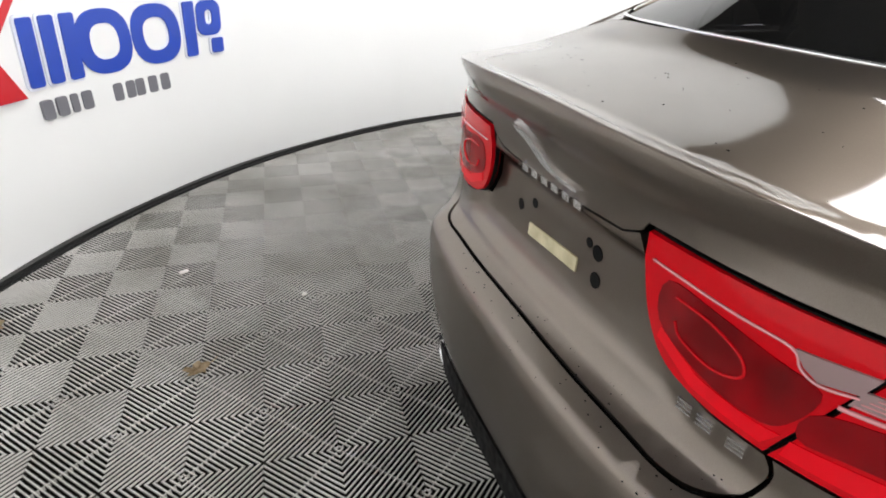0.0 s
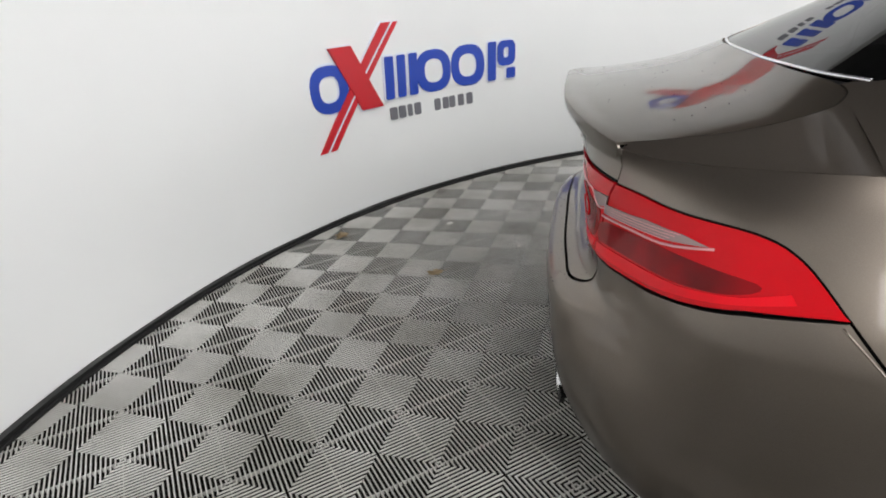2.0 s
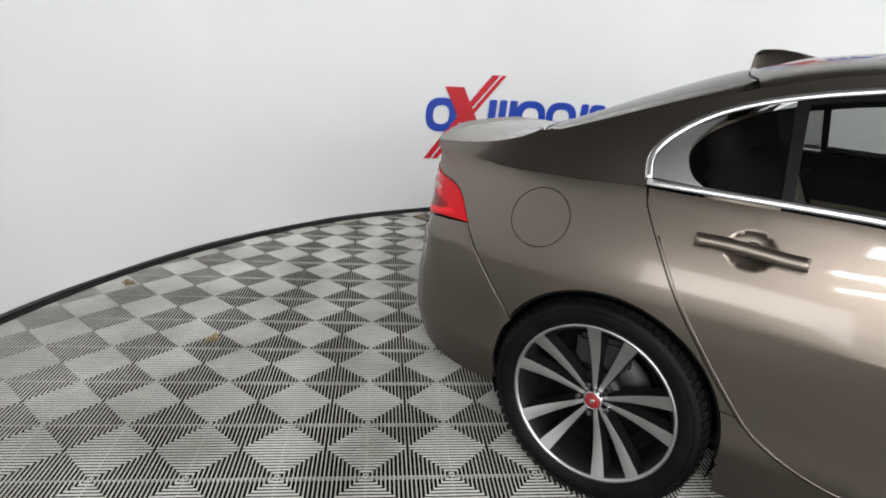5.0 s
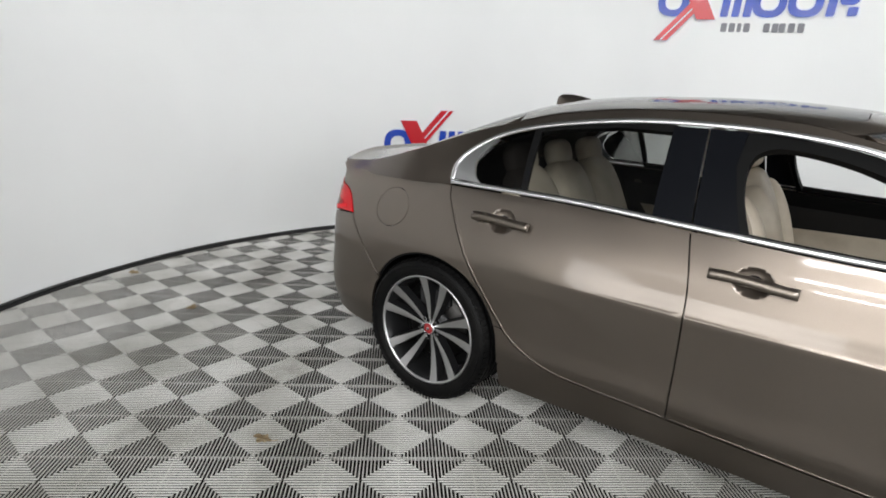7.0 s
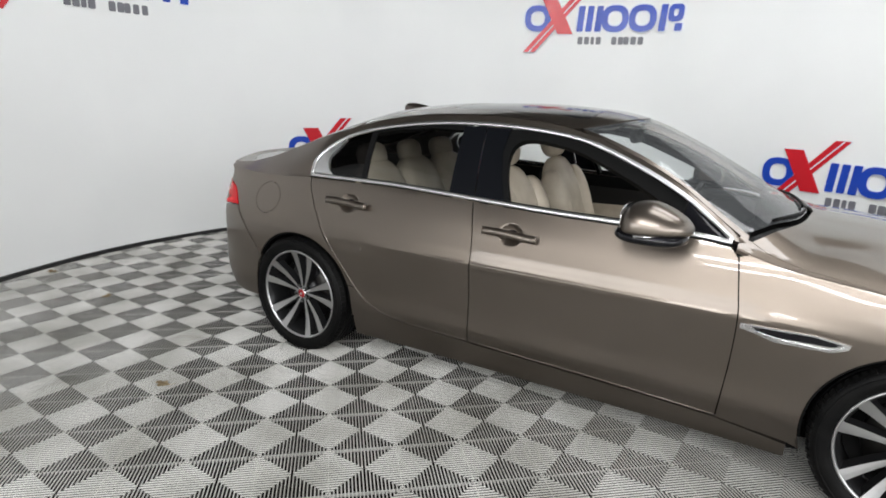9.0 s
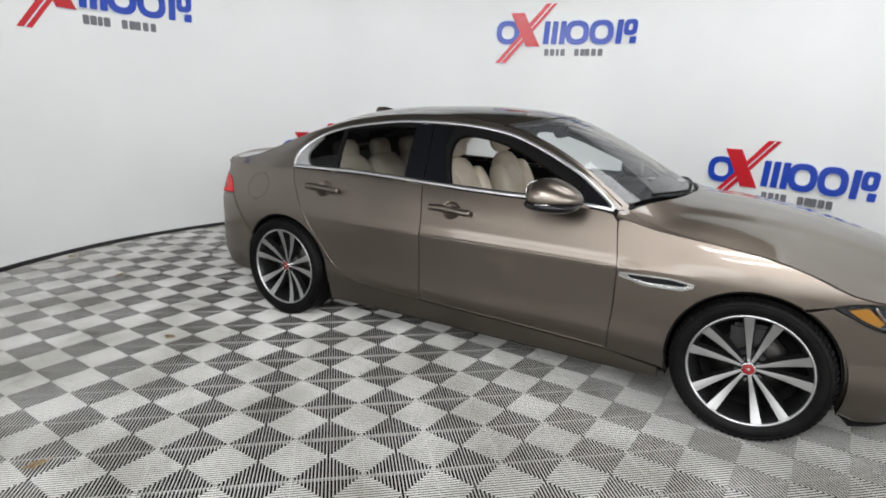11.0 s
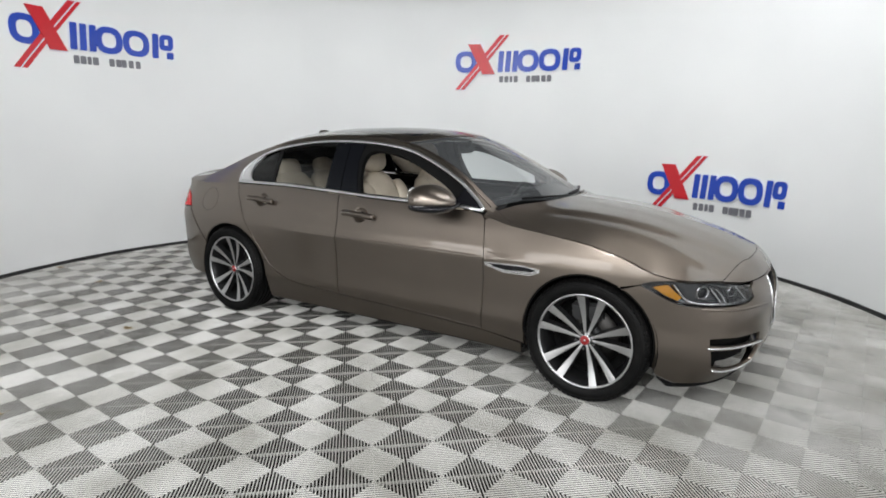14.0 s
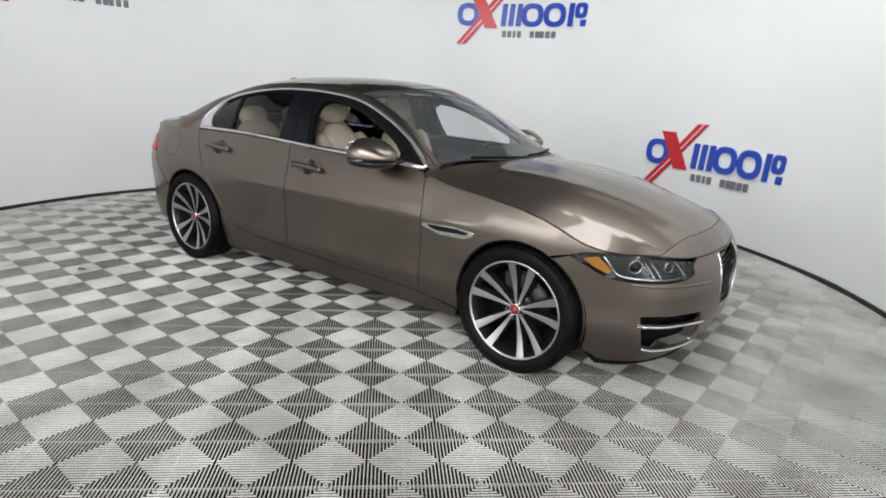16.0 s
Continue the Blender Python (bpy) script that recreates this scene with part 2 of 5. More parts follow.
def merged(*bms):
    out = bmesh.new()
    for b in bms:
        me = bpy.data.meshes.new("scratch")
        b.to_mesh(me)
        b.free()
        out.from_mesh(me)
        bpy.data.meshes.remove(me)
    return out


# ---- the car's outer surface ----
def pchip(*pts):
    """A smooth curve through the points that never overshoots."""
    xs, ys = [p[0] for p in pts], [p[1] for p in pts]
    n = len(xs)
    h = [xs[i + 1] - xs[i] for i in range(n - 1)]
    d = [(ys[i + 1] - ys[i]) / h[i] for i in range(n - 1)]
    m = [d[0]] + [0.0 if d[i - 1] * d[i] <= 0 else 2 * d[i - 1] * d[i] / (d[i - 1] + d[i]) for i in range(1, n - 1)] + [d[-1]]

    def f(x):
        x = min(max(x, xs[0]), xs[-1])
        i = 0
        while i < n - 2 and x > xs[i + 1]:
            i += 1
        t = (x - xs[i]) / h[i]
        return ((1 + 2 * t) * (1 - t) ** 2 * ys[i] + t * (1 - t) ** 2 * h[i] * m[i]
                + t * t * (3 - 2 * t) * ys[i + 1] + t * t * (t - 1) * h[i] * m[i + 1])
    return f


def catmull(pts, n=8, closed=False):
    """A rounded line through the points."""
    out, k = [], len(pts)
    for i in range(k if closed else k - 1):
        p = [pts[(i + j) % k] if closed else pts[min(max(i + j, 0), k - 1)] for j in (-1, 0, 1, 2)]
        for a in range(n):
            t = a / n
            out.append(tuple(0.5 * (2 * p[1][c] + (p[2][c] - p[0][c]) * t + (2 * p[0][c] - 5 * p[1][c] + 4 * p[2][c] - p[3][c]) * t * t
                                    + (3 * p[1][c] - p[0][c] - 3 * p[2][c] + p[3][c]) * t ** 3) for c in range(len(pts[0]))))
    return out if closed else out + [tuple(pts[-1])]


def ease(a, b, x):
    t = min(max((x - a) / (b - a), 0.0), 1.0)
    return t * t * (3 - 2 * t)


# plan outline of one half, from the middle of the tail to the middle of the nose
PLAN = catmull([(-2.425, 0), (-2.42, 0.25), (-2.385, 0.47), (-2.30, 0.66), (-2.16, 0.79), (-1.95, 0.868), (-1.7, 0.905), (-1.42, 0.912),
                (-1.1, 0.90), (-0.6, 0.888), (0, 0.885), (0.6, 0.885), (1.0, 0.895), (1.42, 0.915), (1.68, 0.893), (1.9, 0.825),
                (2.07, 0.70), (2.17, 0.52), (2.225, 0.28), (2.245, 0)], 14)
LONG = [0.0]
for _a, _b in zip(PLAN, PLAN[1:]):
    LONG.append(LONG[-1] + math.hypot(_b[0] - _a[0], _b[1] - _a[1]))
_zero = min(range(len(PLAN)), key=lambda i: abs(PLAN[i][0]))
S0, S1 = -LONG[_zero], LONG[-1] - LONG[_zero]
LONG = [v + S0 for v in LONG]

SIDE_IN = pchip((0.1, 0.10), (0.2, 0.06), (0.25, 0.048), (0.30, 0.035), (0.34, 0.0245), (0.37, 0.0215), (0.42, 0.0215), (0.50, 0.018), (0.58, 0.012), (0.66, 0.005), (0.70, 0.001), (0.712, 0.001), (0.725, 0.005), (0.745, 0.0135), (0.8, 0.034),
                (0.88, 0.062), (0.95, 0.092), (1.0, 0.118), (1.05, 0.16))
SIDE_SOFT = pchip((0.1, 0.10), (0.2, 0.06), (0.25, 0.048), (0.30, 0.035), (0.34, 0.0245), (0.37, 0.0215), (0.42, 0.0215), (0.50, 0.017), (0.58, 0.0115), (0.66, 0.0075), (0.70, 0.0075), (0.745, 0.0135), (0.8, 0.029),
                  (0.88, 0.060), (0.95, 0.092), (1.0, 0.118), (1.05, 0.16))
REAR_SOFT = pchip((0.1, 0.16), (0.2, 0.09), (0.27, 0.05), (0.38, 0.024), (0.48, 0.026), (0.58, 0.046), (0.66, 0.074), (0.74, 0.098), (0.82, 0.104), (0.90, 0.098), (0.95, 0.085), (0.985, 0.060), (1.005, 0.050), (1.02, 0.047), (1.06, 0.047))
REAR_IN = pchip((0.1, 0.16), (0.2, 0.09), (0.27, 0.045), (0.38, 0.01), (0.48, 0.0), (0.58, 0.0), (0.615, 0.008), (0.635, 0.04), (0.66, 0.085), (0.70, 0.102), (0.76, 0.108),
                (0.82, 0.106), (0.90, 0.098), (0.95, 0.085), (0.985, 0.060), (1.005, 0.050), (1.02, 0.047), (1.06, 0.047))
NOSE_IN = pchip((0.1, 0.14), (0.18, 0.08), (0.24, 0.03), (0.34, 0.0), (0.5, 0.0), (0.58, 0.012), (0.66, 0.05), (0.72, 0.09), (0.80, 0.16))


TAIL_CORNER = pchip((0.60, 0.0), (0.68, -0.010), (0.75, -0.022), (0.88, -0.018), (0.94, 0.0), (0.99, 0.018), (1.06, 0.020))


def outline(s):
    """A point of the plan outline and its outward direction, for the car's right half."""
    s = min(max(s, S0), S1)
    lo, hi = 0, len(LONG) - 2
    while lo < hi:
        mid = (lo + hi + 1) // 2
        lo, hi = (mid, hi) if LONG[mid] <= s else (lo, mid - 1)
    t = (s - LONG[lo]) / (LONG[lo + 1] - LONG[lo])
    a, b = PLAN[lo], PLAN[lo + 1]
    before, after = PLAN[max(lo - 1, 0)], PLAN[min(lo + 2, len(PLAN) - 1)]
    tx = (b[0] - before[0]) * (1 - t) + (after[0] - a[0]) * t
    ty = (b[1] - before[1]) * (1 - t) + (after[1] - a[1]) * t
    k = math.hypot(tx, ty)
    return a[0] + (b[0] - a[0]) * t, a[1] + (b[1] - a[1]) * t, -ty / k, tx / k


def flank(s, z):
    """The body's side, tail and nose: s runs along the outline (about x on the side), z up. Right half: y below 0."""
    flip = 1
    if s < S0:
        s, flip = 2 * S0 - s, -1
    if s > S1:
        s, flip = 2 * S1 - s, -1
    x, y, nx, ny = outline(s)
    wr, wf = ease(0.35, 0.9, -nx), ease(0.35, 0.9, nx)
    crease = ease(-1.15, -0.35, s) * (1 - ease(0.9, 1.25, s))
    side = SIDE_IN(z) * crease + SIDE_SOFT(z) * (1 - crease)
    d = side * (1 - wr - wf) + (REAR_SOFT(z) + (REAR_IN(z) - REAR_SOFT(z)) * (1 - ease(-2.60, -2.42, s))) * wr + NOSE_IN(z) * wf
    d += TAIL_CORNER(z) * ease(-2.85, -2.55, s) * wr
    d += 0.0045 * ease(0.706, 0.714, z) * (1 - ease(0.714, 0.77, z)) * ease(-1.0, -0.4, s) * (1 - ease(0.8, 0.95, s))
    return x - nx * d, -flip * (y - ny * d), z


BELT_Z = pchip((-2.4, .985), (-1.7, .985), (-1.38, 1.0), (-.95, 1.0), (-.38, .982), (.03, .968), (.47, .962), (.70, .95), (.80, .925), (.95, .893),
               (1.2, .868), (1.42, .842), (1.6, .795), (1.75, .735), (1.87, .714), (1.96, .71), (2.03, .697), (2.11, .677), (2.25, .655))
RAIL_Y = pchip((-2.4, .56), (-2.1, .60), (-1.95, .605), (-1.8, .612), (-1.6, .615), (-1.42, .61), (-1.2, .595), (-.9, .58), (-.45, .57), (-.1, .568), (.1, .575),
               (.32, .60), (.51, .64), (.7, .695), (.80, .735), (.95, .765), (1.2, .765), (1.42, .75), (1.7, .70), (1.9, .65), (2.05, .57), (2.2, .40), (2.25, .3))
RAIL_Z = pchip((-2.4, .99), (-2.25, .998), (-2.1, 1.01), (-1.95, 1.04), (-1.8, 1.085), (-1.6, 1.155), (-1.42, 1.218), (-1.28, 1.258), (-1.02, 1.325), (-.7, 1.365),
               (-.45, 1.373), (-.16, 1.36), (.08, 1.315), (.32, 1.228), (.51, 1.135), (.70, 1.01), (.8, .948), (.95, .91), (1.2, .89), (1.42, .868), (1.7, .80),
               (1.9, .74), (2.05, .705), (2.2, .68), (2.25, .67))
TOP_Z = pchip((-2.42, 1.022), (-2.35, 1.027), (-2.2, 1.036), (-2.02, 1.057), (-1.9, 1.10), (-1.6, 1.228), (-1.3, 1.338), (-1.1, 1.386), (-.8, 1.418), (-.35, 1.432),
              (0, 1.415), (.2, 1.38), (.4, 1.30), (.7, 1.145), (.95, 1.005), (1.02, .978), (1.2, .965), (1.5, .925), (1.8, .855), (2.05, .775), (2.18, .715), (2.25, .66))


def along(x, z):
    """The s at which flank(s, z) has that x."""
    lo, hi = S0, S1
    for _ in range(40):
        mid = (lo + hi) / 2
        lo, hi = (mid, hi) if flank(mid, z)[0] < x else (lo, mid)
    return (lo + hi) / 2


_belt = {}


def belt_y(x):
    k = round(x, 3)
    if k not in _belt:
        _belt[k] = -flank(along(x, BELT_Z(x)), BELT_Z(x))[1]
    return _belt[k]


def upper(x, y):
    """Hood, roof, glass and boot seen from above: z at x, y."""
    yb, zb, zr, zc = belt_y(x), BELT_Z(x), RAIL_Z(x), TOP_Z(x)
    yr = min(RAIL_Y(x), yb - 0.02)
    a = abs(y)
    if a <= yr:
        return x, y, zr + (zc - zr) * (1 - (a / yr) ** 2.4)
    return x, y, zr + (zb - zr) * min((a - yr) / (yb - yr), 1.0)


def cabin(x, z):
    """Side windows and pillars: the right half's y at x, z."""
    yb, zb, zr = belt_y(x), BELT_Z(x), RAIL_Z(x)
    yr = min(RAIL_Y(x), yb - 0.02)
    q = (z - zb) / max(zr - zb, 0.01)
    q = min(max(q, -0.3), 1.05)
    return x, -(yb + (yr - yb) * q + 0.012 * math.sin(math.pi * min(max(q, 0), 1))), z


def inside(p, poly):
    x, y = p
    hit, j = False, len(poly) - 1
    for i in range(len(poly)):
        (xi, yi), (xj, yj) = poly[i], poly[j]
        if (yi > y) != (yj > y) and x < (xj - xi) * (y - yi) / (yj - yi) + xi:
            hit = not hit
        j = i
    return hit


def dense(poly, step):
    out = []
    for i, a in enumerate(poly):
        b = poly[(i + 1) % len(poly)]
        n = max(1, int(math.ceil(math.hypot(b[0] - a[0], b[1] - a[1]) / step)))
        out += [(a[0] + (b[0] - a[0]) * k / n, a[1] + (b[1] - a[1]) * k / n) for k in range(n)]
    return out


def shrunk(poly, gap):
    """The outline moved inwards (gap below 0: outwards)."""
    area = sum(a[0] * b[1] - b[0] * a[1] for a, b in zip(poly, poly[1:] + poly[:1]))
    poly = poly if area > 0 else poly[::-1]
    if not gap:
        return poly
    out = []
    for i, p in enumerate(poly):
        a, b = poly[i - 1], poly[(i + 1) % len(poly)]
        n = [0.0, 0.0]
        for u, v in ((a, p), (p, b)):
            dx, dy = v[0] - u[0], v[1] - u[1]
            k = math.hypot(dx, dy) or 1
            n[0] -= dy / k
            n[1] += dx / k
        k = math.hypot(*n) or 1
        out.append((p[0] + n[0] / k * gap, p[1] + n[1] / k * gap))
    return out


def patch(poly, surface, holes=(), step=(0.05, 0.03), gap=0.0025, flange=0.014, off=0.0, left=False, rows=None, soft=None):
    """A panel cut out of a surface by an outline in its own two coordinates, with turned-in edges."""
    edge = 0.03
    loops = [shrunk(dense(poly, edge), gap)] + [shrunk(dense(h, 0.02), -gap) for h in holes]
    pts, edges = [], []
    for loop in loops:
        k = len(pts)
        pts += loop
        edges += [(k + i, k + (i + 1) % len(loop)) for i in range(len(loop))]
    rim = len(pts)
    xs, ys = [p[0] for p in loops[0]], [p[1] for p in loops[0]]
    nx, ny = max(1, int((max(xs) - min(xs)) / step[0])), max(1, int((max(ys) - min(ys)) / step[1]))
    border = np.array(pts)
    near = 0.007 if rows else 0.4 * min(step)
    levels = [v for v in rows if min(ys) < v < max(ys)] if rows else [min(ys) + (max(ys) - min(ys)) * j / ny for j in range(ny + 1)]
    for i in range(nx + 1):
        for j, level in enumerate(levels):
            p = (min(xs) + (max(xs) - min(xs)) * (i + (0 if rows else 0.5 * (j % 2))) / nx, level)
            if inside(p, loops[0]) and not any(inside(p, h) for h in loops[1:]) and np.hypot(*(border - p).T).min() > near:
                pts.append(p)
    co, _, tris, _, _, _ = delaunay([Vector(p) for p in pts], edges, [], 0, 1e-7)
    co = [tuple(c) for c in co]

    def place(p, lift):
        e = 0.004
        a = Vector(surface(*p))
        n = (Vector(surface(p[0] + e, p[1])) - Vector(surface(p[0] - e, p[1]))).cross(Vector(surface(p[0], p[1] + e)) - Vector(surface(p[0], p[1] - e)))
        a = a + n.normalized() * lift
        return (a.x, -a.y, a.z) if left else a
    def facing(p):
        e = 0.003
        n = (Vector(surface(p[0] + e, p[1])) - Vector(surface(p[0] - e, p[1]))).cross(Vector(surface(p[0], p[1] + e)) - Vector(surface(p[0], p[1] - e))).normalized()
        if soft:
            n = soft(Vector(surface(*p)), n)
        return Vector((n.x, -n.y, n.z)) if left else n
    bm = bmesh.new()
    bent = bm.verts.layers.float_vector.new("facing")
    vs = [bm.verts.new(place(p, off)) for p in co]
    for v, p in zip(vs, co):
        v[bent] = facing(p)
    for t in tris:
        c = (sum(co[i][0] for i in t) / 3, sum(co[i][1] for i in t) / 3)
        if inside(c, loops[0]) and not any(inside(c, h) for h in loops[1:]):
            try:
                bm.faces.new([vs[i] for i in (t[::-1] if left else t)]).smooth = True
            except ValueError:
                pass
    if flange:
        order = {v: i for i, v in enumerate(vs)}
        low = {}
        for e in [e for e in bm.edges if len(e.link_faces) == 1]:
            loop = e.link_loops[0]
            a, b = loop.vert, loop.link_loop_next.vert
            for v in (a, b):
                i = order.get(v)
                if v not in low:
                    low[v] = (bm.verts.new(v.co), bm.verts.new(place(co[i], off - flange)))
            bm.faces.new((low[b][0], low[a][0], low[a][1], low[b][1])).smooth = False
    for v in [v for v in bm.verts if not v.link_faces]:
        bm.verts.remove(v)
    return bm


# ---- the booth ----
def ring_wall(name, r0, r1, z0, z1, a0, a1, mat, steps=120):
    bm = bmesh.new()
    rows = []
    for i in range(steps + 1):
        a = radians(a0 + (a1 - a0) * i / steps)
        c, s = math.cos(a), math.sin(a)
        rows.append([bm.verts.new((MID[0] + r * c, MID[1] + r * s, z)) for r, z in ((r0, z0), (r1, z0), (r1, z1), (r0, z1))])
    for p, q in zip(rows, rows[1:]):
        for j in range(4):
            bm.faces.new((p[j], p[(j + 1) % 4], q[(j + 1) % 4], q[j]))
    bm.faces.new(rows[0]), bm.faces.new(rows[-1][::-1])
    bmesh.ops.recalc_face_normals(bm, faces=bm.faces)
    return finish(name, bm, mat, smooth=False)


WALL_TOP = 3.3
# vinyl sheets of about 1.2 m, each pulled slightly flat between its upright joints
bm = bmesh.new()
cols = []
JOINT, A0, A1 = 17.6, -12.0, 248.0
steps = 416
for i in range(steps + 1):
    ang = A0 + (A1 - A0) * i / steps
    q = ((ang - 4.5) / JOINT) % 1.0
    r = WALL_R - 0.010 * (1 - (2 * q - 1) ** 2) + 0.004 * math.sin(ang * 0.35)
    c, s_ = math.cos(radians(ang)), math.sin(radians(ang))
    cols.append([bm.verts.new((MID[0] + rr * c, MID[1] + rr * s_, z)) for rr, z in
                 [(r + 0.003 * math.sin(z * 1.7 + ang * 0.11), z) for z in [WALL_TOP * k / 10 for k in range(11)]] + [(WALL_R + 0.06, WALL_TOP), (WALL_R + 0.06, 0.0)]])
for p, q in zip(cols, cols[1:]):
    for j in range(len(p) - 1):
        f = bm.faces.new((p[j], p[j + 1], q[j + 1], q[j]))
        f.smooth = j < 10
bm.faces.new(cols[0]), bm.faces.new(cols[-1][::-1])
bmesh.ops.recalc_face_normals(bm, faces=bm.faces)
wall = tagged(finish("wall_round", bm, WALL), "white glossy vinyl wall curving round the car", "wall", kind="structure")
skirt = ring_wall("baseboard", WALL_R - 0.034, WALL_R - 0.003, 0.0, 0.026, -12, 248, SKIRT, 200)
tagged(skirt, "black rubber base trim along the foot of the white wall", "baseboard", kind="structure")
lip = ring_wall("trim", WALL_R - 0.05, WALL_R - 0.036, 0.0, 0.012, -12, 248, SKIRT, 200)
tagged(lip, "black edging strip between floor tiles and wall", "trim", kind="structure")


def room_box(name, lo, hi, mat, label, category):
    return tagged(finish(name, box_bm(bmesh.new(), lo, hi), mat), label, category, kind="structure")


RX0, RX1, RY0, RY1 = -6.0, 11.4, -10.4, 5.2
room_box("ground", (RX0, RY0, -0.30), (RX1, RY1, -0.022), CONCRETE, "grey concrete slab under the floor tiles", "floor")
room_box("ceiling", (RX0, RY0, CEILING), (RX1, RY1, CEILING + 0.2), CEIL, "dark painted ceiling with tube lights", "ceiling")
room_box("wall_north", (RX0, RY1, 0), (RX1, RY1 + 0.2, CEILING), ROOM, "plain pale wall behind the booth", "wall")
room_box("wall_south", (RX0, RY0 - 0.2, 0), (RX1, RY0, CEILING), ROOM, "plain pale wall of the workshop", "wall")
room_box("wall_east", (RX1, RY0, 0), (RX1 + 0.2, RY1, CEILING), ROOM, "plain pale wall of the workshop", "wall")
room_box("wall_west", (RX0 - 0.2, RY0, 0), (RX0, RY1, CEILING), ROOM, "plain pale wall of the workshop", "wall")


# ---- signs ----
def on_wall(a, b, angle, z, lift):
    """A point of a sign: a metres along the wall to the right, b up."""
    a, b = 1.03 * a, 1.03 * b + 0.004
    th = radians(angle) - a / WALL_R
    r = WALL_R - 0.008 - lift
    return MID[0] + r * math.cos(th), MID[1] + r * math.sin(th), z + b


def slab(outer, angle, z, lift0, lift1, hole=None):
    """A flat shape of some thickness, bent to the round wall."""
    bm = bmesh.new()
    if hole is None:
        pts = dense(outer, 0.05)
        top, low = ([bm.verts.new(on_wall(a, b, angle, z, h)) for a, b in pts] for h in (lift1, lift0))
        flat = [Vector(p) for p in pts]
        co, _, tris, _, _, _ = delaunay(flat, [(i, (i + 1) % len(pts)) for i in range(len(pts))], [], 1, 1e-7)
        for t in tris:
            bm.faces.new([top[i] for i in t])
        for i in range(len(pts)):
            j = (i + 1) % len(pts)
            bm.faces.new((low[i], low[j], top[j], top[i]))
    else:
        n = len(outer)
        rows = [[bm.verts.new(on_wall(a, b, angle, z, h)) for a, b in ring] for ring, h in ((outer, lift0), (outer, lift1), (hole, lift1), (hole, lift0))]
        for p, q in zip(rows, rows[1:]):
            for i in range(n):
                j = (i + 1) % n
                bm.faces.new((p[i], p[j], q[j], q[i]))
    bmesh.ops.recalc_face_normals(bm, faces=bm.faces)
    return bm


def rounded_rect(a0, b0, a1, b1, r=0.02, lean=0.0, k=4):
    out = []
    for cx, cy, q in ((a1 - r, b1 - r, 0), (a0 + r, b1 - r, 1), (a0 + r, b0 + r, 2), (a1 - r, b0 + r, 3)):
        for i in range(k + 1):
            t = math.pi / 2 * (q + i / k)
            out.append((cx + r * math.cos(t) + lean * (cy + r * math.sin(t) - b0), cy + r * math.sin(t)))
    return out


def oval(a, b, ra, rb, k=40, power=2.5):
    f = lambda c: math.copysign(abs(c) ** (2 / power), c)
    return [(a + ra * f(math.cos(2 * math.pi * i / k)), b + rb * f(math.sin(2 * math.pi * i / k))) for i in range(k)]


def bar(a0, b0, a1, b1, w):
    """A slanting bar with level ends: w is its width along the level."""
    return [(a0, b0), (a0 + w, b0), (a1, b1), (a1 - w, b1)]


def wall_sign(angle, z, label):
    e = thing("wall_sign", label, "sign", group="signs on the round wall")
    shapes = []
    for a in (0.14, 0.965, 1.25):
        shapes.append(("blue_ring", oval(a, 0.352, 0.14, 0.135), oval(a, 0.352, 0.075, 0.075), SIGN_BLUE))
    for a0, a1 in ((0.565, 0.632), (0.662, 0.727), (0.757, 0.824)):
        shapes.append(("blue_bar", rounded_rect(a0, 0.222, a1, 0.482, 0.012, 0.06), None, SIGN_BLUE))
    shapes.append(("blue_bar", rounded_rect(1.415, 0.222, 1.482, 0.482, 0.012, 0.06), None, SIGN_BLUE))
    shapes.append(("blue_ring", rounded_rect(1.50, 0.312, 1.65, 0.482, 0.05, 0.06, 6), rounded_rect(1.555, 0.365, 1.60, 0.435, 0.02, 0.06, 6), SIGN_BLUE))
    shapes.append(("blue_bar", rounded_rect(1.575, 0.222, 1.648, 0.296, 0.012, 0.06), None, SIGN_BLUE))
    shapes.append(("red_bar", bar(0.0, 0.0, 0.71, 0.68, 0.125), None, SIGN_RED))
    shapes.append(("red_bar", [(0.165, 0.575), (0.33, 0.575), (0.53, 0.195), (0.365, 0.195)], None, SIGN_RED))
    for word in ((0.59, 0.66, 0.73, 0.785, 0.83), (0.95, 1.02, 1.075, 1.15, 1.225)):
        for a in word[:4] if word[0] < 0.6 else word:
            shapes.append(("grey_bar", rounded_rect(a, 0.09, a + (0.035 if a == 0.73 else 0.052), 0.168, 0.012), None, SIGN_GREY))
    for i, (n, o, h, m) in enumerate(shapes):
        up = 0.016 if n == "red_bar" else (0.008 if n == "grey_bar" else 0.012)
        up += 0.004 * (n == "red_bar" and len(o) == 4 and o[0][0] > 0.1)
        body = slab(o, angle, z, -0.008, up, h)
        ob = part(n, body, m, e)
        back = slab(shrunk(list(o), -0.011), angle, z, -0.008, 0.004, shrunk(list(h), 0.011) if h else None) if n != "grey_bar" else None
        if back:
            part("rim", back, SIGN_EDGE, ob, "pale raised edge")
    part("white_line", slab(bar(0.055, 0.0, 0.667, 0.68, 0.014), angle, z, 0.016, 0.0185), SIGN_EDGE, e, "thin white line along the red bar")
    return e


wall_sign(193.5, 1.955, "blue red and grey raised sign high on the white wall")
wall_sign(154.4, 0.455, "blue red and grey raised sign low on the white wall")
wall_sign(114.3, 1.955, "blue red and grey raised sign high on the white wall")
wall_sign(74.65, 0.455, "blue red and grey raised sign low on the white wall")


# ---- the car ----
car = thing("car", "taupe metallic four-door saloon car on ribbed floor tiles", "car")
HUB_F, HUB_R, HUB_Z = 1.4175, -1.4175, 0.333
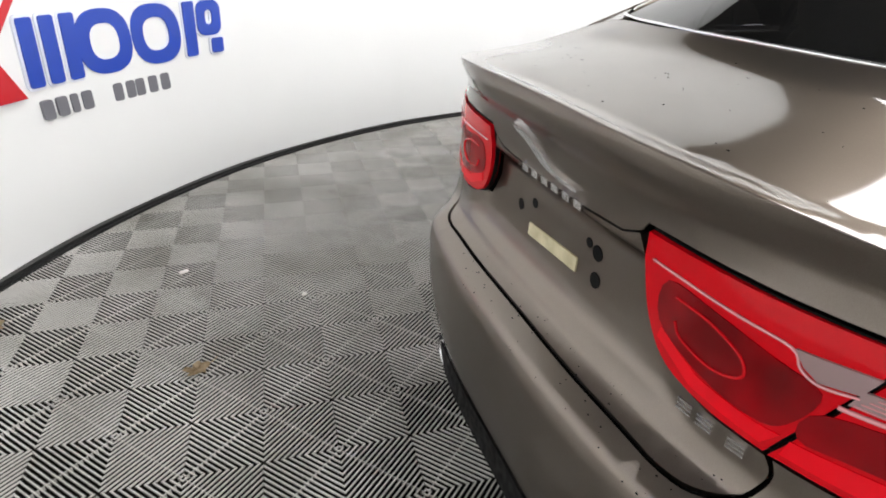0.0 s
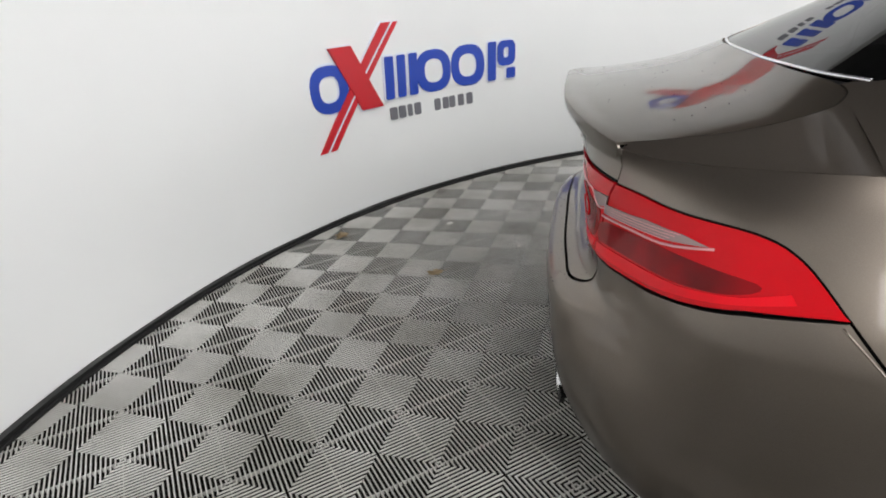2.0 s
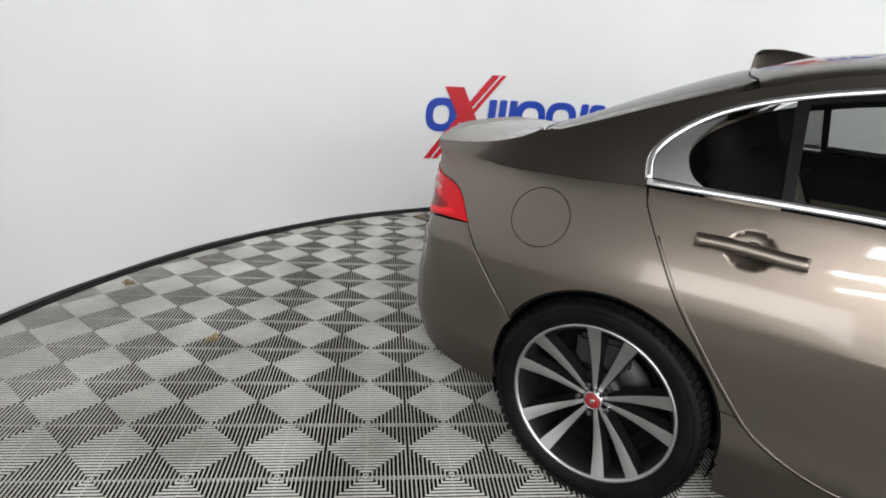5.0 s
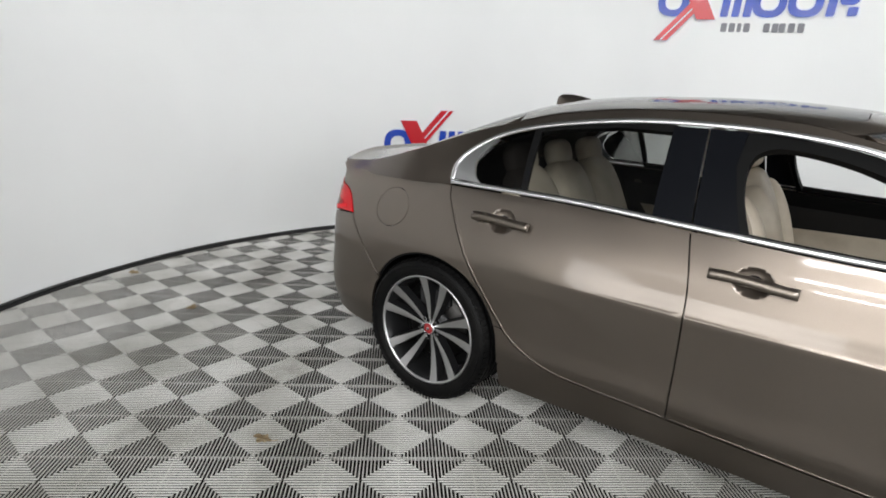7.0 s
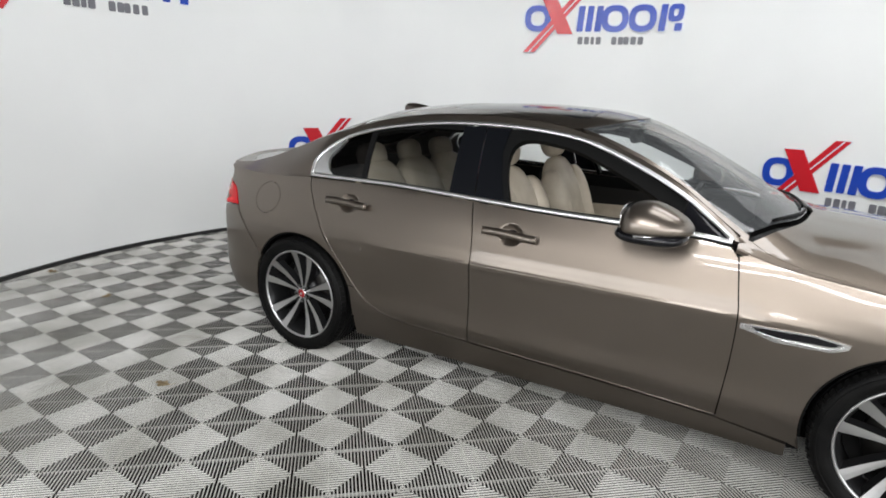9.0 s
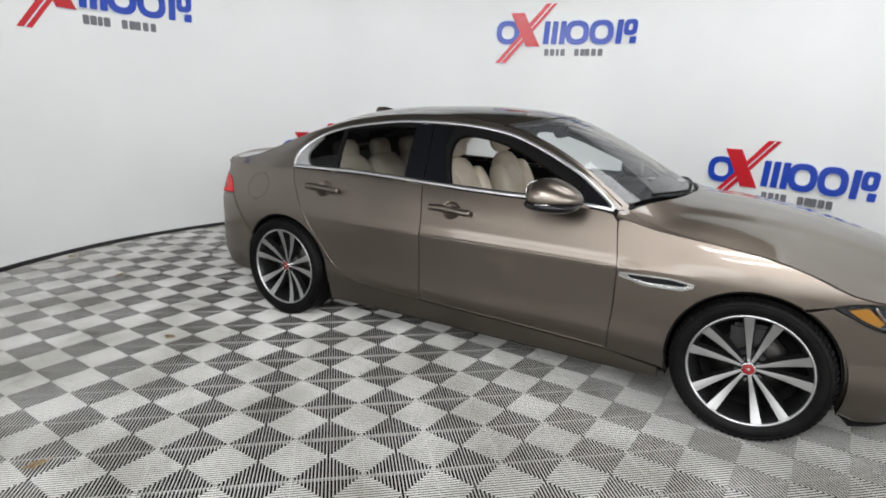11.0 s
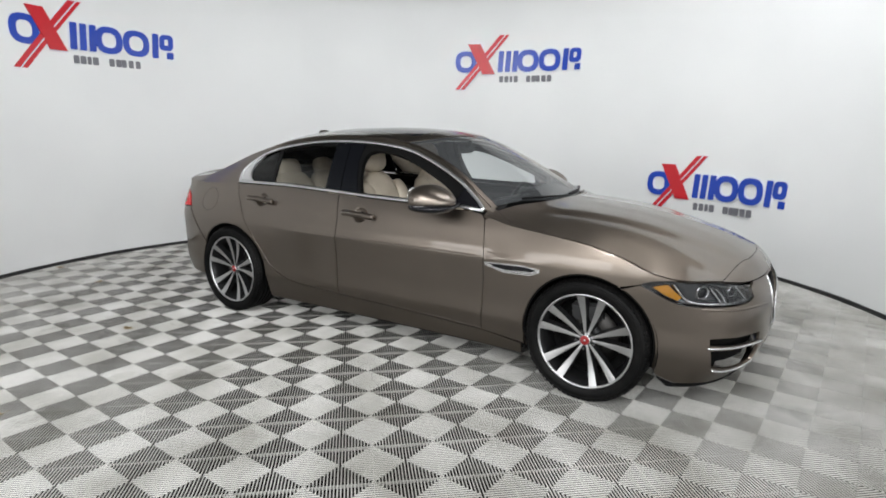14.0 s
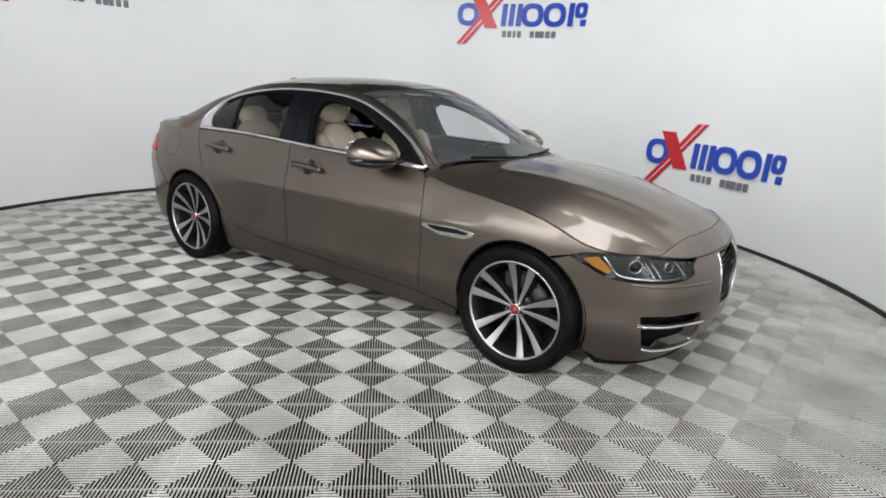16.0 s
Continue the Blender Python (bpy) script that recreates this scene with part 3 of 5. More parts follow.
ARCH = 0.364


def arch(x, a0, a1, n=16, r=ARCH):
    """An arc of a wheel arch, angles in degrees from the front, upwards."""
    return [(x + r * math.cos(radians(a0 + (a1 - a0) * i / n)), HUB_Z + r * math.sin(radians(a0 + (a1 - a0) * i / n))) for i in range(n + 1)]


def both(name, poly, surface, mat, parent=None, label="", **kw):
    """The same panel on the right and on the left side."""
    made = []
    for left in (False, True):
        p = parent[left] if isinstance(parent, (list, tuple)) else (parent or car)
        made.append(part(name, patch(poly, surface, left=left, **kw), mat, p, label))
    return made


def shoulder(p, n):
    """Rounds the edge between the flank and what stands above it."""
    x = min(max(p.x, -2.2), 1.7)
    tail = ease(1.85, 2.1, -x)
    w = max(0.0, 1 - abs(p.z - BELT_Z(x)) / (0.045 + 0.09 * tail)) * (1 - ease(-1.5, -1.42, x))
    if w <= 0:
        return n
    mean = Vector((0.0, -0.85, 0.53)).lerp(Vector((-0.20, -0.68, 0.70)), tail).normalized()
    return n.lerp(mean, w).normalized()


def rear_shoulder(p, n):
    """The rounded top of the rear quarter, beside the boot lid."""
    return n.lerp(Vector((-0.10, -0.62, 0.78)).lerp(Vector((-0.20, -0.68, 0.70)), ease(1.8, 2.1, -p.x)), 0.9 * ease(1.42, 1.72, -p.x)).normalized()


def belt(x0, x1, n=14):
    return [(x0 + (x1 - x0) * i / n, BELT_Z(x0 + (x1 - x0) * i / n)) for i in range(n + 1)]


FINE = (0.05, 0.02)
ROWS = [.17, .19, .21, .23, .25, .275, .30, .315, .33, .342, .354, .366, .38, .40, .42, .44, .48, .52, .56, .60, .63, .66, .68, .695, .703, .7065, .71, .7135, .719, .727, .736, .75, .775, .80, .83, .86, .89, .915, .94, .96, .98]
ROWS_END = [.19, .21, .23, .25, .27, .30, .34, .38, .42, .46, .50, .54, .565, .585, .60, .61, .618, .626, .634, .640, .645, .650, .655, .66, .665, .67, .68, .70, .72, .74, .76, .78, .80, .82, .835, .85, .86, .87, .88, .89, .905, .92, .935, .95, .965, .975, .985, .995, 1.005, 1.015, 1.025, 1.035, 1.045]
HANDLES = ((-1.225, -0.965, .893, .884), (-0.29, -0.025, .862, .852))
CUPS = [[((x0 + x1) / 2 + .062 * math.cos(2 * math.pi * i / 24), (z0 + z1) / 2 + .004 + .050 * math.sin(2 * math.pi * i / 24)) for i in range(24)] for x0, x1, z0, z1 in HANDLES]
# doors
front_door = both("front_door", belt(-0.382, 0.735) + catmull([(0.765, 0.91), (0.785, 0.80), (0.80, 0.69), (0.795, 0.5), (0.775, 0.262)], 5)
                  + [(0.5, 0.272), (0.2, 0.283), (-0.343, 0.297)] + catmull([(-0.340, 0.45), (-0.337, 0.72), (-0.355, 0.86)], 4), flank, PAINT, step=FINE, rows=ROWS, gap=0.0025, holes=[CUPS[1]])
REAR_CUT = catmull([(-0.3435, 0.298), (-0.66, 0.31), (-0.83, 0.332), (-0.98, 0.40), (-1.07, 0.495), (-1.21, 0.69), (-1.33, 0.88), (-1.375, 0.955)], 5)
rear_door = both("rear_door", belt(-1.385, -0.3825) + catmull([(-0.3555, 0.86), (-0.3375, 0.72), (-0.3405, 0.45)], 4) + REAR_CUT, flank, PAINT, step=FINE, rows=ROWS, gap=0.0025, holes=[CUPS[0]])
# front wing and rear quarter
wing_top = [(x, BELT_Z(x)) for x in (0.80, 0.88, 0.95, 1.05, 1.2, 1.32, 1.42, 1.52, 1.6, 1.68, 1.75, 1.82, 1.868)]
both("front_wing", [(0.767, 0.915)] + wing_top + [(1.80, 0.7085), (1.75, 0.7025), (1.70, 0.688), (1.685, 0.680)] + [(1.58, 0.655)] + arch(HUB_F, 62, 198, 30) + [(1.03, 0.235), (0.777, 0.258)]
     + catmull([(0.796, 0.5), (0.801, 0.69), (0.786, 0.80)], 5), flank, PAINT, step=FINE, rows=ROWS, gap=0.0013)
FUEL = [(-1.682 + 0.101 * math.cos(2 * math.pi * i / 40), 0.862 + 0.086 * math.sin(2 * math.pi * i / 40)) for i in range(40)]
SIDE_LAMP = catmull([(-2.449, .913), (-2.36, .913), (-2.253, .905), (-2.10, .895), (-2.02, .863), (-1.948, .787)], 5) + catmull([(-2.09, .777), (-2.29, .747), (-2.546, .729)], 5)
LID_LAMP = catmull([(-2.79, .912), (-2.62, .914), (-2.4515, .913)], 5) + catmull([(-2.5485, .729), (-2.65, .731), (-2.73, .748), (-2.775, .80), (-2.795, .87)], 5)
both("quarter_panel", [(x, BELT_Z(x) + 0.0015) for x in (-1.39, -1.55, -1.7, -1.9, -2.05)] + [(s, 0.986) for s in (-2.2, -2.3, -2.38, -2.430)]
     + [(-2.4355, 0.95), (-2.448, 0.918)] + SIDE_LAMP[:26] + [(-1.72, 0.515)] + arch(HUB_R, 147, -8, 30) + [(-1.055, 0.275)] + REAR_CUT[8:], flank, PAINT, holes=[FUEL], step=(0.03, 0.025), rows=sorted(set(ROWS + ROWS_END)), gap=0.0013, soft=shoulder)
both("fuel_flap", FUEL, flank, PAINT, step=(0.04, 0.03), gap=0.0015, soft=shoulder)
# sills
both("sill", [(0.775, 0.2595), (1.03, 0.225), (1.03, 0.16), (-1.05, 0.16), (-1.055, 0.265)] + [(-0.98, 0.39)] + REAR_CUT[:18][::-1] + [(-0.34, 0.2945), (0.2, 0.2805), (0.5, 0.2695)], flank, PAINT, step=FINE, rows=ROWS)

# bumpers run round the ends
rb = [(-1.949, .784), (-2.09, .771), (-2.29, .741)] + catmull([(-2.538, .724), (-2.531, .705), (-2.536, .68), (-2.554, .654), (-2.60, .641), (-2.66, .638), (-2.75, .640), (S0, .641)], 4)
rb_low = [(-1.7235, 0.511)] + arch(HUB_R, 154, 190, 10)[1:] + [(-1.80, 0.235), (-2.0, 0.225), (-2.3, 0.25), (-2.55, 0.29), (-2.75, 0.315), (S0, 0.32)]
mirror_s = lambda pts, c: [(2 * c - s, z) for s, z in pts]
part("rear_bumper", patch(rb + mirror_s(rb, S0)[::-1][1:] + mirror_s(rb_low, S0) + rb_low[::-1][1:], flank, step=(0.03, 0.02), gap=0.0008, rows=ROWS_END), PAINT, car)
dif = [(-2.62, 0.290), (-2.68, 0.300), (-2.78, 0.313), (S0, 0.317)]
part("diffuser", patch(dif + mirror_s(dif, S0)[::-1][1:] + [(2 * S0 + 2.66, 0.235), (-2.66, 0.235)], lambda s, z: (*flank(s, 0.315)[:2], z), step=(0.08, 0.03), off=0.003), BLACK, car, "black plastic diffuser")
HEAD = catmull([(1.685, .678), (1.757, .645), (1.86, .600), (1.96, .586), (2.15, .583), (2.29, .588)], 5) + catmull([(2.345, .605), (2.352, .660), (2.24, .675), (2.10, .697), (1.98, .71), (1.88, .712), (1.76, .70)], 4)
nose_belt = [(along(x, BELT_Z(x)), BELT_Z(x)) for x in (2.08, 2.10, 2.12, 2.14, 2.155, 2.17, 2.18, 2.187)]
fb = [(1.59, .645)] + HEAD[:26] + [(2.352, .605), (2.357, .645)] + [p for p in nose_belt if p[0] > 2.365]
fb_low = [(1.595, .645)] + arch(HUB_F, 60, -14, 20)[1:] + [(1.795, .20), (1.90, .158), (2.15, .148), (2.4, .155), (2.6, .165), (S1, .17)]
GRILLE = catmull([(2.68, .652), (2.65, .56), (2.66, .45), (2.69, .375)], 6) + [(S1, .365)]
GRILLE_ALL = GRILLE + mirror_s(GRILLE, S1)[::-1][1:]
SLOT_A = [(2.045, .418), (2.12, .421), (2.30, .415), (2.43, .405), (2.44, .362), (2.30, .374), (2.12, .381), (2.05, .384)]
SLOT_B = [(2.055, .356), (2.15, .356), (2.32, .351), (2.44, .342), (2.45, .235), (2.32, .240), (2.15, .250), (2.08, .262)]
part("front_bumper", patch(fb + [(S1, .664)] + mirror_s(fb, S1)[::-1] + mirror_s(fb_low, S1)[1:] + fb_low[::-1][1:-1], flank, holes=[SLOT_A, SLOT_B, mirror_s(SLOT_A, S1), mirror_s(SLOT_B, S1), GRILLE_ALL],
                           step=(0.03, 0.02), rows=ROWS_END), PAINT, car)
part("splitter", patch([(1.80, .19), (1.90, .152), (2.15, .142), (2.4, .149), (S1, .164)] + mirror_s([(1.80, .19), (1.90, .152), (2.15, .142), (2.4, .149)], S1)[::-1]
                       + [(2 * S1 - 1.86, .134), (1.86, .134)], flank, step=(0.08, 0.03), off=0.004), BLACK, car, "black plastic lower lip")
part("grille", patch(GRILLE_ALL, flank, step=(0.05, 0.03), off=-0.03, flange=0), BLACK_GLOSS, car, "black mesh radiator grille")
for left in (False, True):
    for k, (slot, name) in enumerate(((SLOT_A, "air_intake"), (SLOT_B, "air_intake"))):
        part(name, patch(slot, flank, off=-0.06, gap=-0.004, flange=0, left=left), DARK, car, "dark open air intake")


def strip_on(surface, pts, width, height, mat, name, parent, label="", left=False, lift=0.0, n=6, section=None):
    """A raised strip along a line on a surface."""
    line = catmull(pts, n)
    path, ups = [], []
    for p in line:
        e = 0.004
        a = Vector(surface(*p))
        nn = (Vector(surface(p[0] + e, p[1])) - Vector(surface(p[0] - e, p[1]))).cross(Vector(surface(p[0], p[1] + e)) - Vector(surface(p[0], p[1] - e))).normalized()
        a += nn * lift
        if left:
            a.y, nn.y = -a.y, -nn.y
        path.append(a), ups.append(nn)
    return part(name, sweep(path, section or round_section(width / 2, height, 8), ups), mat, parent, label, smooth=True)


for k in range(9):
    z = 0.40 + 0.03 * k
    strip_on(flank, [(2.69 - 0.02 * (k > 3), z), (S1, z), (2 * S1 - 2.69 + 0.02 * (k > 3), z)], 0.006, 0.008, BLACK, "grille_bar", car, "thin dark grille bar", lift=-0.022)
strip_on(flank, GRILLE, 0.009, 0.006, SATIN, "grille_frame", car, "chrome grille surround", lift=0.0, n=1)
strip_on(flank, mirror_s(GRILLE, S1), 0.009, 0.006, SATIN, "grille_frame", car, "chrome grille surround", lift=0.0, n=1)
for left in (False, True):
    strip_on(flank, [(2.035, .371), (2.15, .369), (2.30, .363), (2.48, .344)], 0.013, 0.008, SATIN, "intake_blade", car, "satin chrome blade across the air intake", left, 0.002)
    strip_on(flank, [(2.085, .246), (2.15, .234), (2.32, .226), (2.50, .222)], 0.013, 0.008, SATIN, "intake_blade", car, "satin chrome blade under the air intake", left, 0.002)

    strip_on(flank, [(1.985, .574), (2.10, .567), (2.25, .560), (2.40, .552), (2.52, .540)], 0.016, 0.005, PAINT, "bumper_fold", car, "fold in the bumper under the headlamp", left, -0.001)

# hood and front top
HOOD_CUT = catmull([(0.80, .715), (0.835, .740), (0.885, .764), (0.97, .791), (1.063, .811), (1.16, .826), (1.28, belt_y(1.28) - 0.008)], 5)[:-1] + [(x, belt_y(x) - 0.006) for x in (1.28, 1.42, 1.5, 1.6, 1.68, 1.75, 1.82, 1.883, 1.92, 1.96, 2.0, 2.022)]
hood_edge = [(x, y) for x, y in HOOD_CUT]
hood_front = catmull([(2.022, belt_y(2.022) - 0.006), (2.042, .52), (2.068, .357), (2.10, .2), (2.112, 0)], 5)
full = lambda half: [(x, -y) for x, y in half] + [(x, y) for x, y in half[::-1]]
cowl = catmull([(0.80, .715), (0.86, .60), (0.96, .35), (1.005, 0)], 6)
hood_half = [p for p in cowl[::-1]][:-1] + hood_edge + hood_front[1:-1]


def hood_top(x, y):
    """Hood with its raised middle."""
    px, py, z = upper(x, y)
    k = ease(0.86, 1.05, x) * (1 - ease(1.95, 2.1, x))
    edge = 0.50 - 0.16 * (x - 1.0)
    a = abs(y)
    z += 0.010 * k * (1 - ease(edge - 0.07, edge + 0.06, a))
    z += 0.005 * k * (1 - ease(0.08, 0.22, a))
    return px, py, z


hood_full = [(x, -y) for x, y in hood_half] + [(x, y) for x, y in ([(2.112, 0.0)] + hood_half[::-1])[:-1]]
hood = part("hood", patch(hood_full, hood_top, step=(0.05, 0.03), gap=0.0014), PAINT, car)
corner = [(x, -y) for x, y in HOOD_CUT[:30]][::-1] + [(0.79, -.716), (0.755, -.708)] + [(x, -belt_y(x)) for x in (0.755, 0.80, 0.88, 0.97, 1.06, 1.16, 1.272)]
both("wing_corner", corner, upper, PAINT, gap=0.0008, step=(0.04, 0.015))
NOSE_EDGE = [(x, belt_y(x)) for x in (2.03, 2.06, 2.09, 2.12, 2.14, 2.16, 2.175, 2.185, 2.19)] + [(2.1945, 0.0)]
NOSE_BACK = pchip(*[(y, x) for x, y in hood_front[::-1]])
NOSE_OUT = pchip(*[(y, x) for x, y in NOSE_EDGE[::-1]])


def nose_skin(x, y):
    """From the hood's front edge down to the grille and the headlamps."""
    a = abs(y)
    x0, x1 = NOSE_BACK(a), NOSE_OUT(a)
    u = min(max((x - x0) / max(x1 - x0, 0.004), -0.2), 1.2)
    z0 = upper(x0, min(a, belt_y(x0) - 0.02))[2]
    return x, y, z0 + (BELT_Z(x1) - z0) * (0.55 * u + 0.45 * u * abs(u))


nose = [(x + 0.001, -y) for x, y in hood_front] + [(x + 0.001, y) for x, y in hood_front[::-1]][1:] + [(x, y) for x, y in NOSE_EDGE] + [(x, -y) for x, y in NOSE_EDGE[::-1]][1:]
part("nose_panel", patch(nose, nose_skin, step=(0.03, 0.03), gap=0.0008), PAINT, car)

# headlamps
for left in (False, True):
    lamp = part("headlamp", patch(HEAD, flank, off=-0.035, gap=0.0, flange=0, left=left), LENS, car, "dark headlamp with clear cover and chrome details")
    part("cover", patch(HEAD, flank, off=0.002, gap=0.003, flange=0.02, left=left), LAMP_GLASS, lamp, "clear plastic cover")
    part("reflector", patch([(1.745, .672), (1.815, .688), (1.885, .628), (1.868, .610), (1.80, .638)], flank, off=-0.012, gap=0, flange=0.012, left=left), AMBER, lamp, "amber side reflector")
    strip_on(flank, [(1.840, .692), (1.875, .652), (1.905, .617), (1.95, .602), (2.05, .597), (2.2, .596), (2.32, .600)], 0.014, 0.008, CHROME, "light_bar", lamp, "bright running light bar", left, -0.016)
    for s, z, r in ((2.0, .65, .030), (2.20, .640, .024)):
        c, d = Vector(flank(s, z)), Vector(flank(s, z))
        n = (Vector(flank(s + .01, z)) - Vector(flank(s - .01, z))).cross(Vector(0.02 * Vector((0, 0, 1)))).normalized()
        c = c - n * 0.028
        if left:
            c.y, n.y = -c.y, -n.y
        turn = Vector((0, 1, 0)).rotation_difference(n).to_matrix().to_4x4()
        part("bezel", moved(lathe([(r, -0.012), (r * 1.12, 0.0), (r * 1.05, 0.008), (r * 0.92, 0.0)], 24), Matrix.Translation(c) @ turn), SATIN, lamp, "chrome ring", True)
        part("projector", moved(pillow((r * 0.9, 0.016, r * 0.9), 2.0, 20, 10), Matrix.Translation(c) @ turn), BLACK_GLOSS, lamp, "glossy projector lens", True)
    for s in (2.08, 2.115, 2.28):
        strip_on(flank, [(s - .03, .672), (s, .64), (s + 0.02, .605)], 0.008, 0.006, SATIN, "inner_blade", lamp, "metal blade", left, -0.024)

# tail: boot lid of top, face and plate recess
LID_HALF = catmull([(-1.93, 0.0), (-1.92, .3), (-1.885, .50), (-1.90, .565), (-1.95, .588), (-2.08, .588), (-2.2, .583)], 6)
LIP_S = [-2.431 + (S0 + 2.431) * i / 30 for i in range(31)]
LIP_H, lid_rear = [], []
for s in LIP_S:
    x, y, _ = flank(s, 1.03)
    LIP_H.append(RAIL_Z(x) + (TOP_Z(x) - RAIL_Z(x)) * (1 - min(abs(y) / RAIL_Y(x), 1) ** 2.4) + 0.012 * (1 - ease(0.2, 0.6, abs(y))))
    x, y, _ = flank(s, LIP_H[-1])
    lid_rear.append((x, -y))


def deck(x, y):
    """Boot top, kicked up at its rear edge."""
    a = abs(y)
    low, top = RAIL_Z(x), TOP_Z(x)
    z = low + (top - low) * (1 - (a / RAIL_Y(x)) ** 2.4)
    return x, y, z + 0.012 * (1 - ease(0.0, 0.05, x - LID_EDGE(a))) * (1 - ease(0.2, 0.6, a))


LID_EDGE = pchip(*[(y, x) for x, y in lid_rear[::-3]])
lid_rear_end = (lid_rear[0][0] + 0.002, -lid_rear[0][1] - 0.003)
lid_top = LID_HALF + lid_rear
boot = part("boot_lid", patch([(x, -y) for x, y in lid_top] + [(x, y) for x, y in lid_top[::-1]][1:-1], deck, step=(0.02, 0.03), gap=0.0015, flange=0.005, rows=[-0.56 + 0.04 * i for i in range(29)]), PAINT, car)


face_top = list(zip(LIP_S, LIP_H))
lid_cut = [(-2.4365, .95), (-2.444, .93)] + [(-2.4515, .918), (-2.63, .919), (-2.795, .918)] + [(-2.81, .90), (-2.85, .885), (-2.95, .880), (S0, .879)]
part("lid_face", patch(face_top + mirror_s(face_top, S0)[::-1][1:] + mirror_s(lid_cut, S0) + lid_cut[::-1][1:], flank, step=(0.03, 0.012), gap=0.0008, flange=0.005, rows=ROWS_END), PAINT, boot)
low_top = [(-2.812, .897), (-2.852, .8825), (-2.951, .8775), (S0, .8765)]
low_edge = [(-2.80, .87), (-2.782, .80), (-2.738, .745), (-2.665, .726)] + catmull([(-2.547, .724), (-2.536, .705), (-2.541, .682), (-2.558, .6565), (-2.602, .6432), (-2.66, .6398), (-2.75, .6418), (S0, .6428)], 4)


def recess(s, z):
    """The boot's rear face, hollowed round the number plate's place."""
    x, y, zz = flank(s, z)
    k = (1 - ease(0.30, 0.40, abs(y))) * ease(0.665, 0.70, z) * (1 - ease(0.845, 0.875, z))
    return x + 0.022 * k, y, zz


part("lid_plate_panel", patch(low_top[:-1] + [(S0, .8765)] + mirror_s(low_top, S0)[::-1][1:] + mirror_s(low_edge, S0) + low_edge[::-1][1:], recess, step=(0.025, 0.016), gap=0.0008, rows=ROWS_END), PAINT, boot)
both("quarter_top", [(x, -y) for x, y in LID_HALF[12:]] + [tuple(lid_rear_end)] + [(flank(s, 0.984)[0], flank(s, 0.984)[1]) for s in (-2.430, -2.38, -2.3, -2.2, -2.1, -1.98, -1.85)] + [(-1.8, -.612), (-1.80, -.568), (-1.843, -.536), (-1.868, -.506)], upper, PAINT, gap=0.0012, step=(0.03, 0.02), soft=rear_shoulder)

# rear lamps: a part on the quarter and a part on the lid
for left in (False, True):
    for outline_, up, what in ((SIDE_LAMP, car, "side"), (LID_LAMP, boot, "lid")):
        lamp = part("tail_lamp", patch(outline_, flank, off=0.004, gap=0.0025, flange=0.02, step=(0.03, 0.02), left=left), LAMP_RED, up, "glossy red tail lamp")
        part("seal", patch(outline_, flank, off=-0.004, gap=0.0005, flange=0.01, step=(0.05, 0.03), left=left), SEAL, lamp, "black rubber edge")
        if what == "side":
            part("inner_zone", patch(catmull([(-2.505, .815), (-2.38, .832), (-2.22, .835), (-2.08, .822), (-2.10, .802), (-2.21, .789), (-2.44, .779), (-2.52, .772)], 4, True), flank, off=0.0055, gap=0, flange=0.002, left=left), LAMP_DARK, lamp, "dark red inner lamp")
            part("reversing_strip", patch([(-2.480, .862), (-2.32, .873), (-2.22, .870), (-2.165, .861), (-2.265, .851), (-2.38, .847), (-2.490, .840)], flank, off=0.007, gap=0, flange=0.003, left=left), LAMP_CLEAR, lamp, "clear ribbed strip")
            for k in range(4):
                z = .8345 + .0055 * k
                strip_on(flank, [(-2.485 + .006 * k, z + .008), (-2.36, z + .014), (-2.26 + 0.012 * k, z + .018)], 0.0014, 0.0010, LAMP_PALE, "rib", lamp, "", left, 0.0075, 3)
            strip_on(flank, [(-2.497, .832), (-2.38, .840), (-2.265, .843), (-2.155, .860)], 0.005, 0.003, LAMP_PALE, "light_line", lamp, "pale light line", left, 0.006, 4)
            part("lower_zone", patch([(-2.532, .742), (-2.29, .757), (-2.09, .787), (-2.02, .80), (-2.03, .815), (-2.10, .798), (-2.21, .785), (-2.44, .773), (-2.526, .764)], flank, off=0.0062, gap=0, flange=0.002, left=left), LAMP_BRIGHT, lamp, "bright red lower band")
        else:
            part("inner_zone", patch(catmull([(-2.740, .862), (-2.65, .862), (-2.57, .850), (-2.515, .836), (-2.53, .79), (-2.565, .765), (-2.66, .770), (-2.745, .80)], 4, True), flank, off=0.0055, gap=0, flange=0.002, left=left), LAMP_DARK, lamp, "dark red inner lamp")
            strip_on(flank, [(-2.72, .848), (-2.66, .846), (-2.61, .83), (-2.60, .805), (-2.64, .79), (-2.70, .797), (-2.715, .815)], 0.004, 0.002, LAMP_RED, "light_ring", lamp, "red light ring", left, 0.0062, 5)
            strip_on(flank, [(-2.772, .877), (-2.70, .877), (-2.62, .876), (-2.558, .873), (-2.543, .854), (-2.52, .845), (-2.482, .852)], 0.0032, 0.002, LAMP_PALE, "light_line", lamp, "pale light line", left, 0.006, 4)
            part("reversing_strip", patch([(-2.553, .874), (-2.470, .881), (-2.482, .856), (-2.522, .848), (-2.540, .857)], flank, off=0.007, gap=0, flange=0.003, left=left), LAMP_CLEAR, lamp, "clear ribbed strip")
            part("lower_zone", patch([(-2.742, .775), (-2.67, .746), (-2.556, .741), (-2.538, .764), (-2.57, .761), (-2.66, .765), (-2.738, .792)], flank, off=0.0062, gap=0, flange=0.002, left=left), LAMP_BRIGHT, lamp, "bright red lower band")

